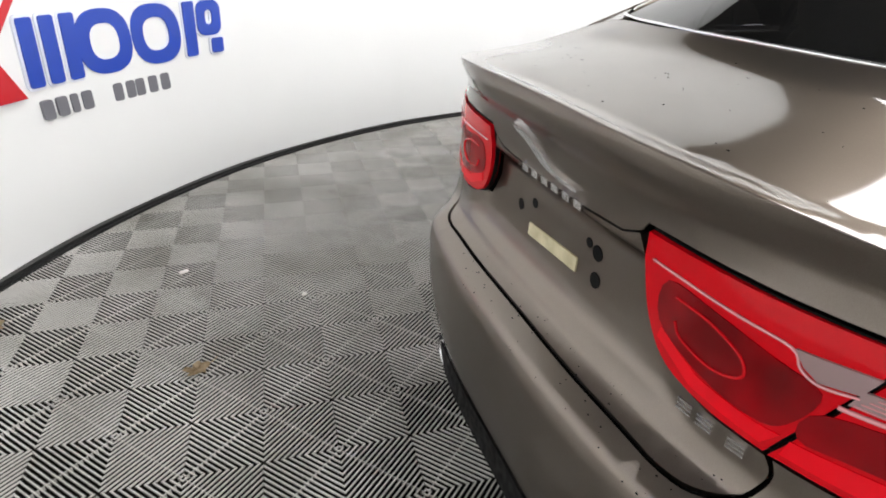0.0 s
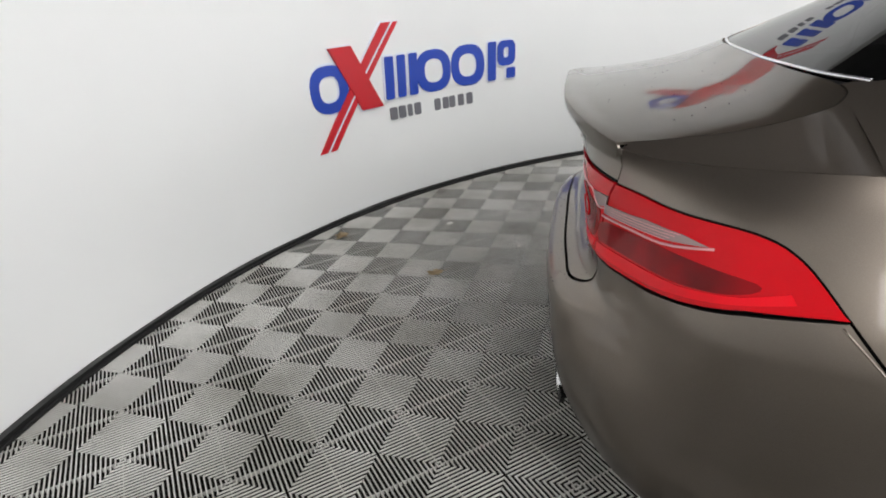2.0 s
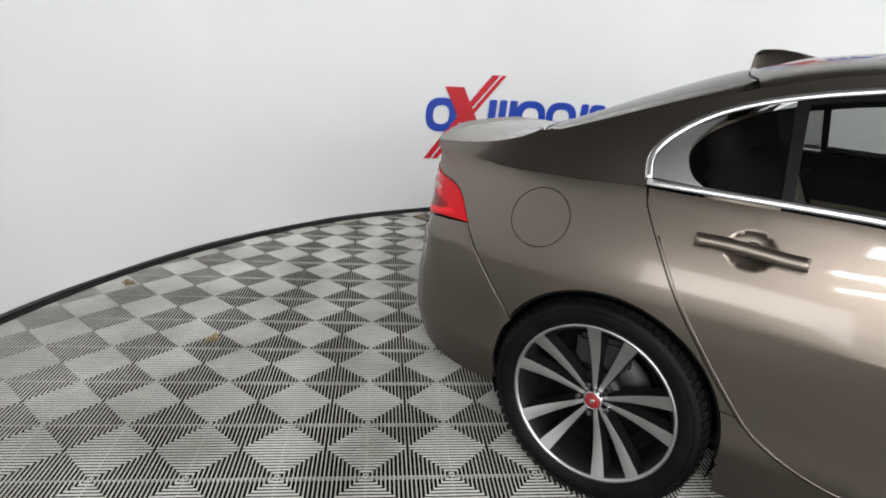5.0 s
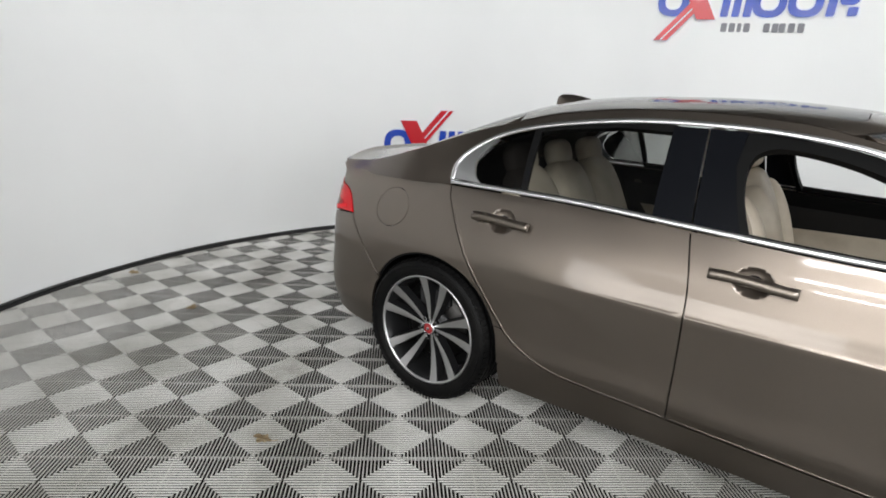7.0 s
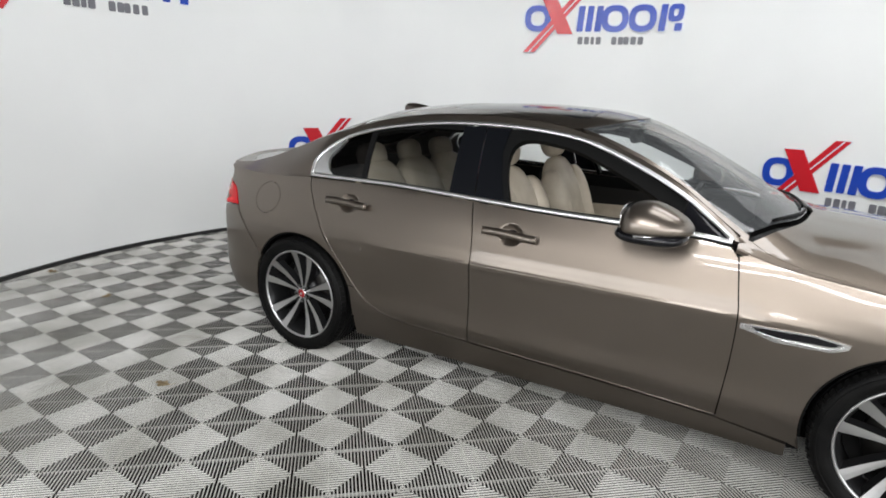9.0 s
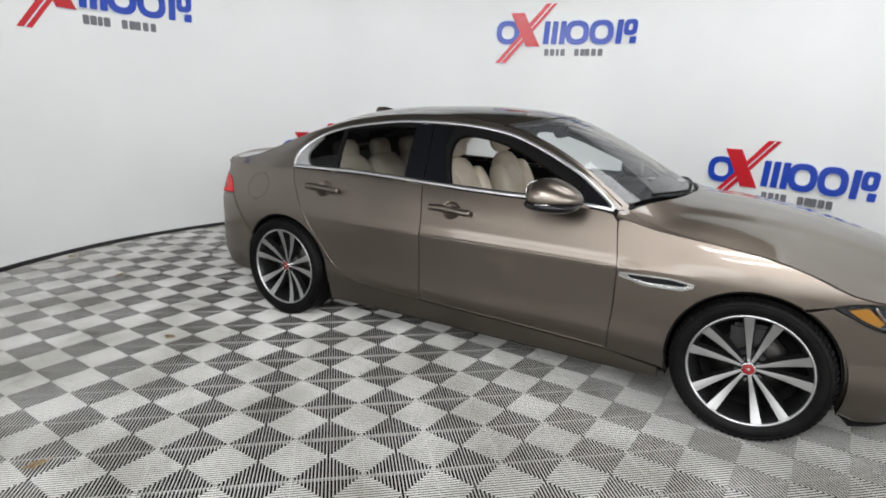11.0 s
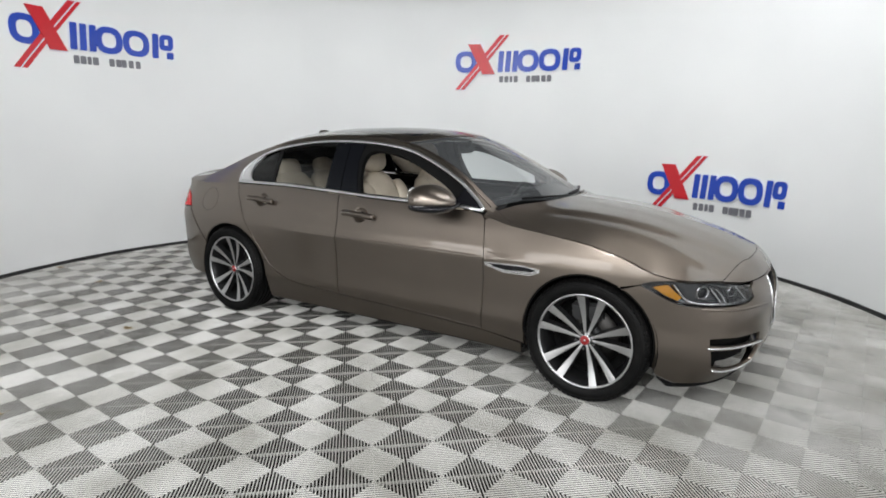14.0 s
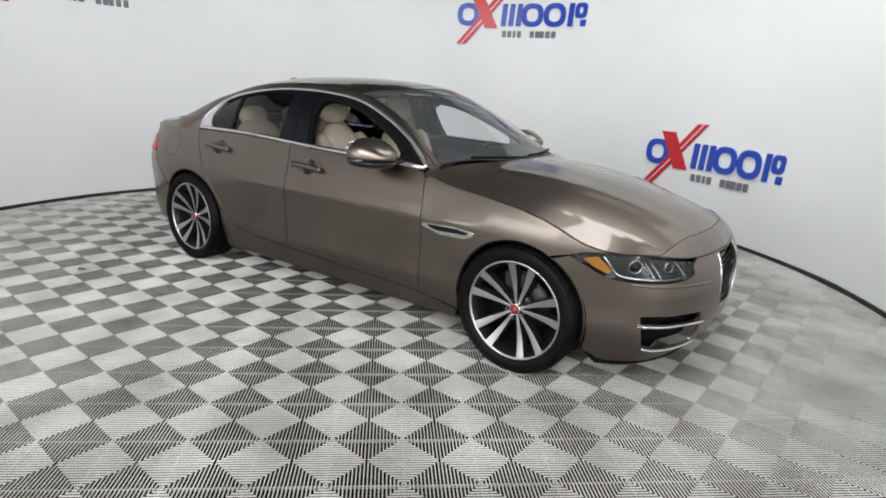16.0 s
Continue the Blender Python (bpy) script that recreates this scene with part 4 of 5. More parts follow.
# badges become plain bright shapes; plate sticker and screw holes
bd = part("badge", patch(catmull([(S0 - .115, .958), (S0 - .075, .952), (S0 - .02, .925), (S0 + .03, .905), (S0 + .075, .905), (S0 + .085, .897), (S0 + .03, .897), (S0 - .03, .908), (S0 - .08, .935), (S0 - .115, .945)], 3, True),
                         flank, off=0.006, gap=0, flange=0.008, step=(0.02, 0.01)), CHROME, boot, "chrome emblem")
for k in range(6):
    s = S0 - 0.105 + 0.036 * k
    part("badge_bar", patch([(s, .884), (s + .022, .884), (s + .022, .870), (s, .870)], flank, off=0.004, gap=0, flange=0.004), CHROME, boot, "small chrome bar")
for s in (-2.682, -2.646, -2.596):
    for z in (.702, .709, .716):
        part("badge_bar", patch([(s, z), (s + .026, z + .001), (s + .026, z - .002), (s, z - .003)], flank, off=0.003, gap=0, flange=0.003), SATIN, boot, "small chrome bar")
part("sticker", patch([(S0 - .113, .755), (S0 + .062, .765), (S0 + .062, .738), (S0 - .113, .730)], recess, off=0.003, gap=0, flange=0.003), STICKER, boot, "yellowed paper strip")
for s, z, r in ((S0 + .115, .80, .014), (S0 + .118, .752, .014), (S0 - .10, .80, .010), (S0 - .16, .775, .012), (S0 + .09, .808, .009)):
    part("screw_hole", patch([(s + r * math.cos(k * math.pi / 6), z + r * math.sin(k * math.pi / 6)) for k in range(12)], recess, off=0.0012, gap=0, flange=0.002), SEAL, boot, "round dark screw hole")

# dried drops and grit on the lid and on the bumper's ledge
grit = bmesh.new()
rnd = random.Random(11)
for k in range(120):
    if k < 75:
        at = Vector(flank(rnd.uniform(S0 - 0.25, -2.58), rnd.uniform(0.612, 0.66)))
    else:
        at = Vector(deck(rnd.uniform(-2.34, -1.98), rnd.uniform(-0.5, 0.5)))
    r = rnd.uniform(0.0007, 0.0020)
    bmesh.ops.create_icosphere(grit, subdivisions=1, radius=r, matrix=Matrix.Translation(at) @ Matrix.Diagonal((1, rnd.uniform(0.7, 1.4), 0.6, 1)))
part("grit", grit, SEAL, boot, "dark dried drops and grit")["kind"] = "stuff"

# roof, pillars, glass
WS = catmull([(0.035, .535), (0.32, .567), (0.51, .607), (0.70, .655), (0.775, .68)], 6)
ws_low = catmull([(0.775, .68), (0.84, .56), (0.945, .3), (0.985, 0)], 6)
ws_top = catmull([(0.035, .535), (0.12, .40), (0.185, .2), (0.205, 0)], 6)
screen_half = ws_top[::-1][:-1] + WS + ws_low[1:-1]
screen_poly = [(x, -y) for x, y in screen_half] + [(x, y) for x, y in ([(0.985, 0.0)] + screen_half[::-1])[:-1]]
part("windscreen", patch(screen_poly, upper, step=(0.04, 0.04), off=-0.004, flange=0), GLASS, car, "clear windscreen").visible_shadow = False
low_full = [(x, -y) for x, y in ws_low] + [(x, y) for x, y in ws_low[::-1]][1:]
part("screen_band", patch(low_full + [(x - 0.055, y * 0.985) for x, y in low_full[::-1]], upper, step=(0.04, 0.04), off=-0.008, flange=0), BLACK, car, "black lower edge of the windscreen")
top_full = [(x, -y) for x, y in ws_top] + [(x, y) for x, y in ws_top[::-1]][1:]
part("screen_band", patch(top_full + [(x + 0.035, y * 0.985) for x, y in top_full[::-1]], upper, step=(0.04, 0.04), off=-0.008, flange=0), BLACK, car, "black upper edge of the windscreen")
# cowl panel under the wipers
cowl_poly = [(x + 0.012, -y) for x, y in ws_low] + [(x + 0.012, y) for x, y in ws_low[::-1]][1:] + [(x - 0.004, y) for x, y in cowl[:-1]] + [(1.001, 0)] + [(x - 0.004, -y) for x, y in cowl[:-1]][::-1]
part("cowl", patch(cowl_poly, upper, step=(0.04, 0.04), off=-0.02, gap=0, flange=0), BLACK, car, "black cowl under the wipers")
RW = catmull([(-1.215, .50), (-1.42, .535), (-1.6, .548), (-1.75, .552), (-1.845, .53)], 6)
rw_low = catmull([(-1.845, .53), (-1.89, .40), (-1.92, .2), (-1.925, 0)], 6)
rw_top = catmull([(-1.215, .50), (-1.255, .4), (-1.275, .2), (-1.28, 0)], 6)
rear_half = rw_top[::-1][:-1] + RW + rw_low[1:-1]
rear_poly = [(x, -y) for x, y in rear_half] + [(x, y) for x, y in ([(-1.925, 0.0)] + rear_half[::-1])[:-1]]
part("rear_window", patch(rear_poly, upper, step=(0.06, 0.06), off=-0.003, flange=0.012), PRIVACY, car, "dark tinted rear window")
strip_on(upper, [(x - 0.004, -y) for x, y in rw_low[::2]] + [(x - 0.004, y) for x, y in rw_low[::-2]][1:], 0.008, 0.004, CHROME, "window_trim", car, "bright line under the rear window", n=2)
# roof skin with the dark glass roof in it
roof_edge = [(x, min(RAIL_Y(x), belt_y(x) - .02) - 0.001) for x in [-1.82 + 0.07 * i for i in range(37)]]
SUN = rounded_rect(-0.72, -0.43, 0.03, 0.43, 0.06)
part("roof", patch([(x, -y) for x, y in roof_edge if -1.22 <= x <= 0.04] + [(0.035, -.538)] + [(x, -y) for x, y in ws_top[1:]] + [(x, y) for x, y in ws_top[::-1][1:]] + [(0.035, .538)]
                   + [(x, y) for x, y in roof_edge[::-1] if -1.22 <= x <= 0.04] + [(x, y) for x, y in rw_top] + [(x, -y) for x, y in rw_top[::-1][1:]], upper, holes=[SUN], step=(0.05, 0.04), gap=0.001), PAINT, car)
part("glass_roof", patch(SUN, upper, off=-0.001, step=(0.06, 0.06)), BLACK_GLOSS, car, "black glass roof panel")
both("front_pillar", [(x, -y) for x, y in roof_edge if 0.04 < x < 0.78] + [(0.785, -.72), (0.785, -.682)] + [(x, -y - 0.003) for x, y in WS[::-1]], upper, PAINT, gap=0.001, step=(0.04, 0.02))
both("rear_pillar", [(x, -y) for x, y in roof_edge if -1.80 < x < -1.20] + [(x + 0.0, -y - 0.003) for x, y in RW[:-2]] + [(-1.80, -.565)], upper, PAINT, gap=0.001, step=(0.04, 0.02))

# window opening: a chrome line round the side glass, black frames, three panes
TRIM_TOP = catmull([(-1.395, 1.02), (-1.405, 1.09), (-1.34, 1.165), (-1.22, 1.23), (-1.02, 1.282), (-.72, 1.322), (-.45, 1.332), (-.18, 1.322), (.08, 1.285), (.32, 1.20), (.51, 1.11), (.62, 1.04), (.735, .962)], 6)
TRIM_LOW = [(x, BELT_Z(x) + 0.012) for x in [0.735 - 0.1 * i for i in range(22)] if x > -1.4] + [(-1.395, 1.012)]
flat = round_section(0.0105, 0.0065, 10)
for left in (False, True):
    strip_on(cabin, TRIM_TOP, 0, 0, TRIM_CHROME, "window_trim", car, "polished chrome window trim", left, 0.003, 1, flat)
    strip_on(cabin, TRIM_LOW, 0, 0, TRIM_CHROME, "window_trim", car, "polished chrome window trim", left, 0.003, 1, flat)
roof_line = [(x, RAIL_Z(x)) for x in [-1.40 + 0.08 * i for i in range(27)] if x < 0.72]
both("roof_rail", [(-1.41, 1.10)] + TRIM_TOP[8:] + [(0.78, 0.955)] + roof_line[::-1], cabin, PAINT, gap=0.001, step=(0.05, 0.02))
both("rear_pillar_side", [(-1.397, 1.004), (-1.407, 1.09), (-1.41, 1.10)] + [(-1.40, RAIL_Z(-1.40))] + [(x, RAIL_Z(x)) for x in (-1.5, -1.6, -1.7, -1.8, -1.9)] + [(x, BELT_Z(x)) for x in (-1.9, -1.8, -1.6, -1.45)], cabin, PAINT, gap=-0.0015, step=(0.04, 0.02), soft=rear_shoulder)
both("mirror_sail", [(0.735, .965), (0.63, 1.03), (0.55, 1.085), (0.53, .975)], cabin, BLACK_GLOSS, gap=0.004, off=-0.004)
# bright corner piece of the quarter window
both("trim_corner", catmull([(-1.385, 1.025), (-1.393, 1.085), (-1.34, 1.152), (-1.25, 1.205)], 5) + catmull([(-1.285, 1.165), (-1.315, 1.11), (-1.29, 1.05), (-1.25, 1.022)], 5), cabin, TRIM_CHROME, gap=0.0, off=0.003)
PANE_Q = catmull([(-1.25, 1.022), (-1.29, 1.05), (-1.312, 1.11), (-1.275, 1.168), (-1.18, 1.222), (-1.09, 1.252)], 5) + [(-1.06, 1.018)]
quarter_panes = both("quarter_window", PANE_Q, cabin, PRIVACY, label="dark tinted fixed pane", gap=0.002, off=-0.008, flange=0.004)
quarter_panes[1].data.materials[0] = TINTED
both("window_bar", [(-1.095, 1.262), (-1.065, 1.27), (-1.035, 1.015), (-1.062, 1.015)], cabin, BLACK, gap=0, off=-0.004)
PANE_R = [(-1.035, 1.02), (-0.52, 1.0), (-0.53, 1.30)] + catmull([(-0.72, 1.302), (-0.95, 1.276), (-1.068, 1.255)], 4)
rear_panes = both("rear_side_window", PANE_R, cabin, TINTED, parent=rear_door, label="lightly tinted pane, closed", gap=0.0, off=-0.012, flange=0.004)
rear_panes[1].data.materials[0] = CLEAR_PANE
both("centre_pillar", [(-0.525, .995), (-0.385, .985), (-0.42, 1.322), (-0.54, 1.322)], cabin, PILLAR, gap=0.001, off=-0.003)
both("centre_pillar", [(-0.38, .985), (-0.225, .982), (-0.268, 1.10), (-0.298, 1.21), (-0.29, 1.322), (-0.415, 1.322)], cabin, PILLAR, gap=0.001, off=-0.003)
inner_top = catmull([(-0.29, 1.312), (-.16, 1.305), (.06, 1.268), (.28, 1.19), (.46, 1.105), (.53, 1.06)], 5)
outer_top = catmull([(-0.29, 1.322), (-.16, 1.318), (.08, 1.281), (.32, 1.196), (.51, 1.106), (.545, 1.085)], 5)
FRAME_IN = catmull([(-0.205, 1.0), (-0.245, 1.10), (-0.262, 1.2), (-0.235, 1.262), (-.14, 1.278), (.05, 1.245), (.26, 1.165), (.43, 1.085), (.525, 1.02)], 5)
both("window_frame", outer_top + [(0.53, .985), (0.525, 1.02)] + FRAME_IN[::-1] + [(-0.228, .985), (-0.270, 1.10), (-0.300, 1.21)], cabin, SEAL, parent=front_door, label="black frame of the open window", gap=0, off=-0.010, flange=0.035)
both("window_seal", [(x, BELT_Z(x) + 0.028) for x in (0.53, 0.3, 0.1, -0.1, -0.21)] + [(x, BELT_Z(x) + 0.002) for x in (-0.23, -0.1, 0.1, 0.3, 0.55)], cabin, SEAL, parent=front_door, gap=0, off=-0.004)
both("window_seal", [(x, BELT_Z(x) + 0.026) for x in (-0.51, -0.7, -0.9, -1.05)] + [(x, BELT_Z(x) + 0.002) for x in (-1.06, -0.9, -0.7, -0.51)], cabin, SEAL, parent=rear_door, gap=0, off=-0.004)
both("window_frame", [(-0.53, 1.30), (-0.72, 1.302), (-0.95, 1.276), (-1.068, 1.255), (-1.07, 1.27), (-0.95, 1.292), (-0.72, 1.322), (-0.53, 1.325)], cabin, SEAL, parent=rear_door, gap=0, off=-0.005, flange=0.03)

# dark shell behind the joints
SHELL = [(-2.0, .94)] + [(x, BELT_Z(x) - 0.004) for x in (-1.7, -1.38, -.95, -.38, .03, .47, .7)] + [(0.95, .87), (1.3, .83), (1.6, .76)] + [(1.62, .66)] + arch(HUB_F, 58, 200, 20, ARCH + 0.012) + [(1.04, 0.2), (-1.03, 0.2)] + arch(HUB_R, -10, 150, 20, ARCH + 0.012) + [(-1.9, .70)]
both("inner_shell", SHELL, flank, DARK, step=(0.08, 0.04), gap=0, off=-0.016, flange=0)
part("inner_shell", patch([(-1.9, .95), (-1.9, .25), (2 * S0 + 1.9, .25), (2 * S0 + 1.9, .95)], flank, step=(0.08, 0.04), gap=0, off=-0.03, flange=0), DARK, car)
part("inner_shell", patch([(1.8, .68), (1.8, .2), (2 * S1 - 1.8, .2), (2 * S1 - 1.8, .68)], flank, step=(0.08, 0.04), gap=0, off=-0.075, flange=0), DARK, car)
part("inner_shell", patch([(x, -y + 0.03) for x, y in HOOD_CUT] + [(2.08, -.4), (2.15, 0), (2.08, .4)] + [(x, y - 0.03) for x, y in HOOD_CUT[::-1]], upper, step=(0.1, 0.1), gap=0, off=-0.04, flange=0), DARK, car)
part("inner_shell", patch([(-1.90, -.62), (-2.2, -.60), (-2.3, -.4), (-2.33, 0), (-2.3, .4), (-2.2, .60), (-1.90, .62)], upper, step=(0.1, 0.1), gap=0, off=-0.03, flange=0), DARK, car)
under = bmesh.new()
box_bm(under, (-2.1, -0.62, 0.15), (2.0, 0.62, 0.26), 0.02)
box_bm(under, (-1.0, -0.79, 0.14), (1.0, 0.79, 0.25), 0.02)
part("underbody", under, DARK, car)
both("arch_trim", arch(HUB_R, -9, 148, 30, ARCH + 0.001) + arch(HUB_R, 148, -9, 30, ARCH - 0.008), flank, DARK, gap=0, off=-0.008)
both("arch_trim", arch(HUB_F, -12, 190, 30, ARCH + 0.001) + arch(HUB_F, 190, -12, 30, ARCH - 0.008), flank, DARK, gap=0, off=-0.008)
for hx in (HUB_F, HUB_R):
    for sg in (-1, 1):
        bm = bmesh.new()
        rows = []
        for i in range(25):
            a = radians(-20 + 220 * i / 24)
            rows.append([bm.verts.new((hx + (ARCH + 0.004) * math.cos(a), sg * y, HUB_Z + (ARCH + 0.004) * math.sin(a))) for y in (0.86, 0.52)])
        for p, q in zip(rows, rows[1:]):
            bm.faces.new((p[0], p[1], q[1], q[0]))
        bm.faces.new([r[1] for r in rows])
        part("arch_liner", bm, DARK, car)

# door handles with their finger cups
for left in (False, True):
    for (x0, x1, z0, z1), cup, door in zip(HANDLES, CUPS, (rear_door[left], front_door[left])):
        xm, zm = (x0 + x1) / 2, (z0 + z1) / 2

        def bowl(s, z):
            x, y, zz = flank(s, z)
            q = ((s - xm) / .062) ** 2 + ((z - zm - .004) / .050) ** 2
            return x, y + 0.020 * max(0.0, 1 - q) ** 0.7, zz
        part("handle_cup", patch(cup, bowl, gap=-0.003, flange=0, step=(0.012, 0.010), left=left), PAINT, door, "hollow finger cup")
        h = strip_on(flank, [(x0, z0), (x0 + .06, z0 + .001), (xm, zm + .003), (x1 - .06, z1 + .002), (x1, z1)], 0.036, 0.011, PAINT, "door_handle", door, "body-coloured handle bar", left, 0.026, 4)
        for x, z in ((x0 + 0.02, z0), (x1 - 0.025, z1)):
            strip_on(flank, [(x - .016, z), (x + .016, z)], 0.022, 0.014, PAINT, "handle_foot", h, "", left, 0.012, 2)

    strip_on(flank, [(-1.081, .4525), (-1.055, .4515), (-1.030, .4495)], 0.0035, 0.0006, SEAL, "panel_seam", car, "short dark seam above the sill", left, 0.0004, 3)

    # rounded panel edges that catch the light
    strip_on(flank, [(0.768, .2685), (0.5, .2785), (0.2, .2895), (-0.335, .3035)], 0.005, 0.0022, PAINT, "door_edge", front_door[left], "", left, -0.0002, 5)
    strip_on(flank, [(-0.352, .3045), (-0.66, .3165), (-0.83, .3385), (-0.975, .406), (-1.062, .4995), (-1.202, .694), (-1.322, .884)], 0.005, 0.0022, PAINT, "door_edge", rear_door[left], "", left, -0.0002, 6)
    strip_on(flank, [(-1.957, .776), (-1.90, .718), (-1.82, .624), (-1.735, .524)], 0.004, 0.002, PAINT, "bumper_edge", car, "", left, -0.0002, 5)

# side vents behind the front wheels
VENT = [(0.812, .686), (1.04, .694), (1.155, .684), (1.15, .664), (1.10, .642), (0.93, .636), (0.86, .655), (0.812, .664)]
for left in (False, True):
    v = part("side_vent", patch(VENT, flank, off=0.004, gap=0, flange=0.006, left=left), CHROME, car, "chrome side vent with a black slot")
    part("slot", patch([(0.850, .680), (1.05, .688), (1.13, .678), (1.105, .664), (0.94, .657), (0.87, .667)], flank, off=0.0055, gap=0, flange=0.002, left=left), BLACK_GLOSS, v, "black slot")
    strip_on(flank, [(0.86, .668), (0.95, .652), (1.09, .654), (1.135, .672)], 0.005, 0.003, SATIN, "vent_blade", v, "", left, 0.006, 3)

# side mirrors
for sg in (-1, 1):
    mir = new("door_mirror")
    mir.parent = car
    tagged(mir, "taupe door mirror with a black base")
    shell = pillow((0.150, 0.135, 0.102), 2.35, 36, 24)
    for v in shell.verts:
        ahead = max(0, v.co.x / 0.150)
        v.co.z *= 0.22 if v.co.z < 0 else 1 - 0.42 * ahead
        v.co.y *= 1 - 0.25 * ahead
        if v.co.x < -0.05:
            v.co.x = -0.05 + (v.co.x + 0.05) * 0.45
        v.co.x += 0.018 * (v.co.y / 0.135) * -1
    at = Matrix.Translation((0.462, sg * 0.918, 1.002)) @ Matrix.Diagonal((1, sg, 1, 1))
    sh = moved(shell, at)
    if sg < 0:
        bmesh.ops.reverse_faces(sh, faces=sh.faces)
    part("housing", sh, PAINT, mir, smooth=True)
    lowb = pillow((0.136, 0.127, 0.032), 2.5, 28, 12)
    part("lower_shell", moved(lowb, Matrix.Translation((0.462, sg * 0.910, 0.972))), BLACK_GLOSS, mir, "gloss black underside", True)
    arm = sweep([(0.56, sg * 0.775, 0.985), (0.55, sg * 0.80, 0.975), (0.50, sg * 0.88, 0.968)], round_section(0.04, 0.016))
    part("arm", arm, BLACK_GLOSS, mir, "black mirror arm", True)
    gl = moved(pillow((0.006, 0.10, 0.050), 3.0, 24, 8), Matrix.Translation((0.362, sg * 0.915, 1.035)))
    part("mirror_glass", gl, MIRROR, mir, "mirror glass", True)
    ind = sweep([(0.575, sg * 0.89, 0.985), (0.55, sg * 0.965, 0.985), (0.50, sg * 1.018, 0.985), (0.42, sg * 1.036, 0.985)], round_section(0.006, 0.006))
    part("indicator", ind, SATIN, mir, "pale turn signal strip", True)

# antenna fin
fin = bmesh.new()
rows = []
for x, h, w in ((-1.315, 0.0, 0.006), (-1.310, 0.052, 0.008), (-1.29, 0.062, 0.012), (-1.23, 0.048, 0.020), (-1.16, 0.020, 0.026), (-1.11, 0.0, 0.012)):
    z0 = TOP_Z(x) - 0.006
    rows.append([fin.verts.new((x, y, z0 + q)) for y, q in ((-w * 1.3, 0), (-w * .7, h * .7 + .004), (0, h + .006), (w * .7, h * .7 + .004), (w * 1.3, 0))])
for p, q in zip(rows, rows[1:]):
    for j in range(4):
        fin.faces.new((p[j], p[j + 1], q[j + 1], q[j]))
fin.faces.new(rows[0][::-1]), fin.faces.new(rows[-1])
bmesh.ops.recalc_face_normals(fin, faces=fin.faces)
part("antenna_fin", fin, PAINT, car, "shark-fin roof antenna", True)

# exhaust tips and wipers
for y in (-0.335, 0.335):
    tip = moved(lathe([(0.046, -0.09), (0.050, 0.045), (0.049, 0.052), (0.044, 0.050), (0.042, -0.08)], 32), Matrix.Translation((-2.335, y, 0.285)) @ Matrix.Diagonal((1, 1, 0.78, 1)) @ Matrix.Rotation(radians(90), 4, "Z"))
    part("exhaust_tip", tip, CHROME, car, "chrome exhaust tip", True)
for y0, y1 in ((0.62, 0.02), (-0.02, -0.50)):
    pts = []
    for k in range(13):
        y = y0 + (y1 - y0) * k / 12
        x = 0.972 - 0.42 * abs(y) ** 2 - 0.012 * k / 12
        pts.append((x, y, upper(x, y)[2] + 0.006))
    part("wiper", sweep(pts, round_section(0.006, 0.008, 6)), BLACK, car, "black windscreen wiper", True)


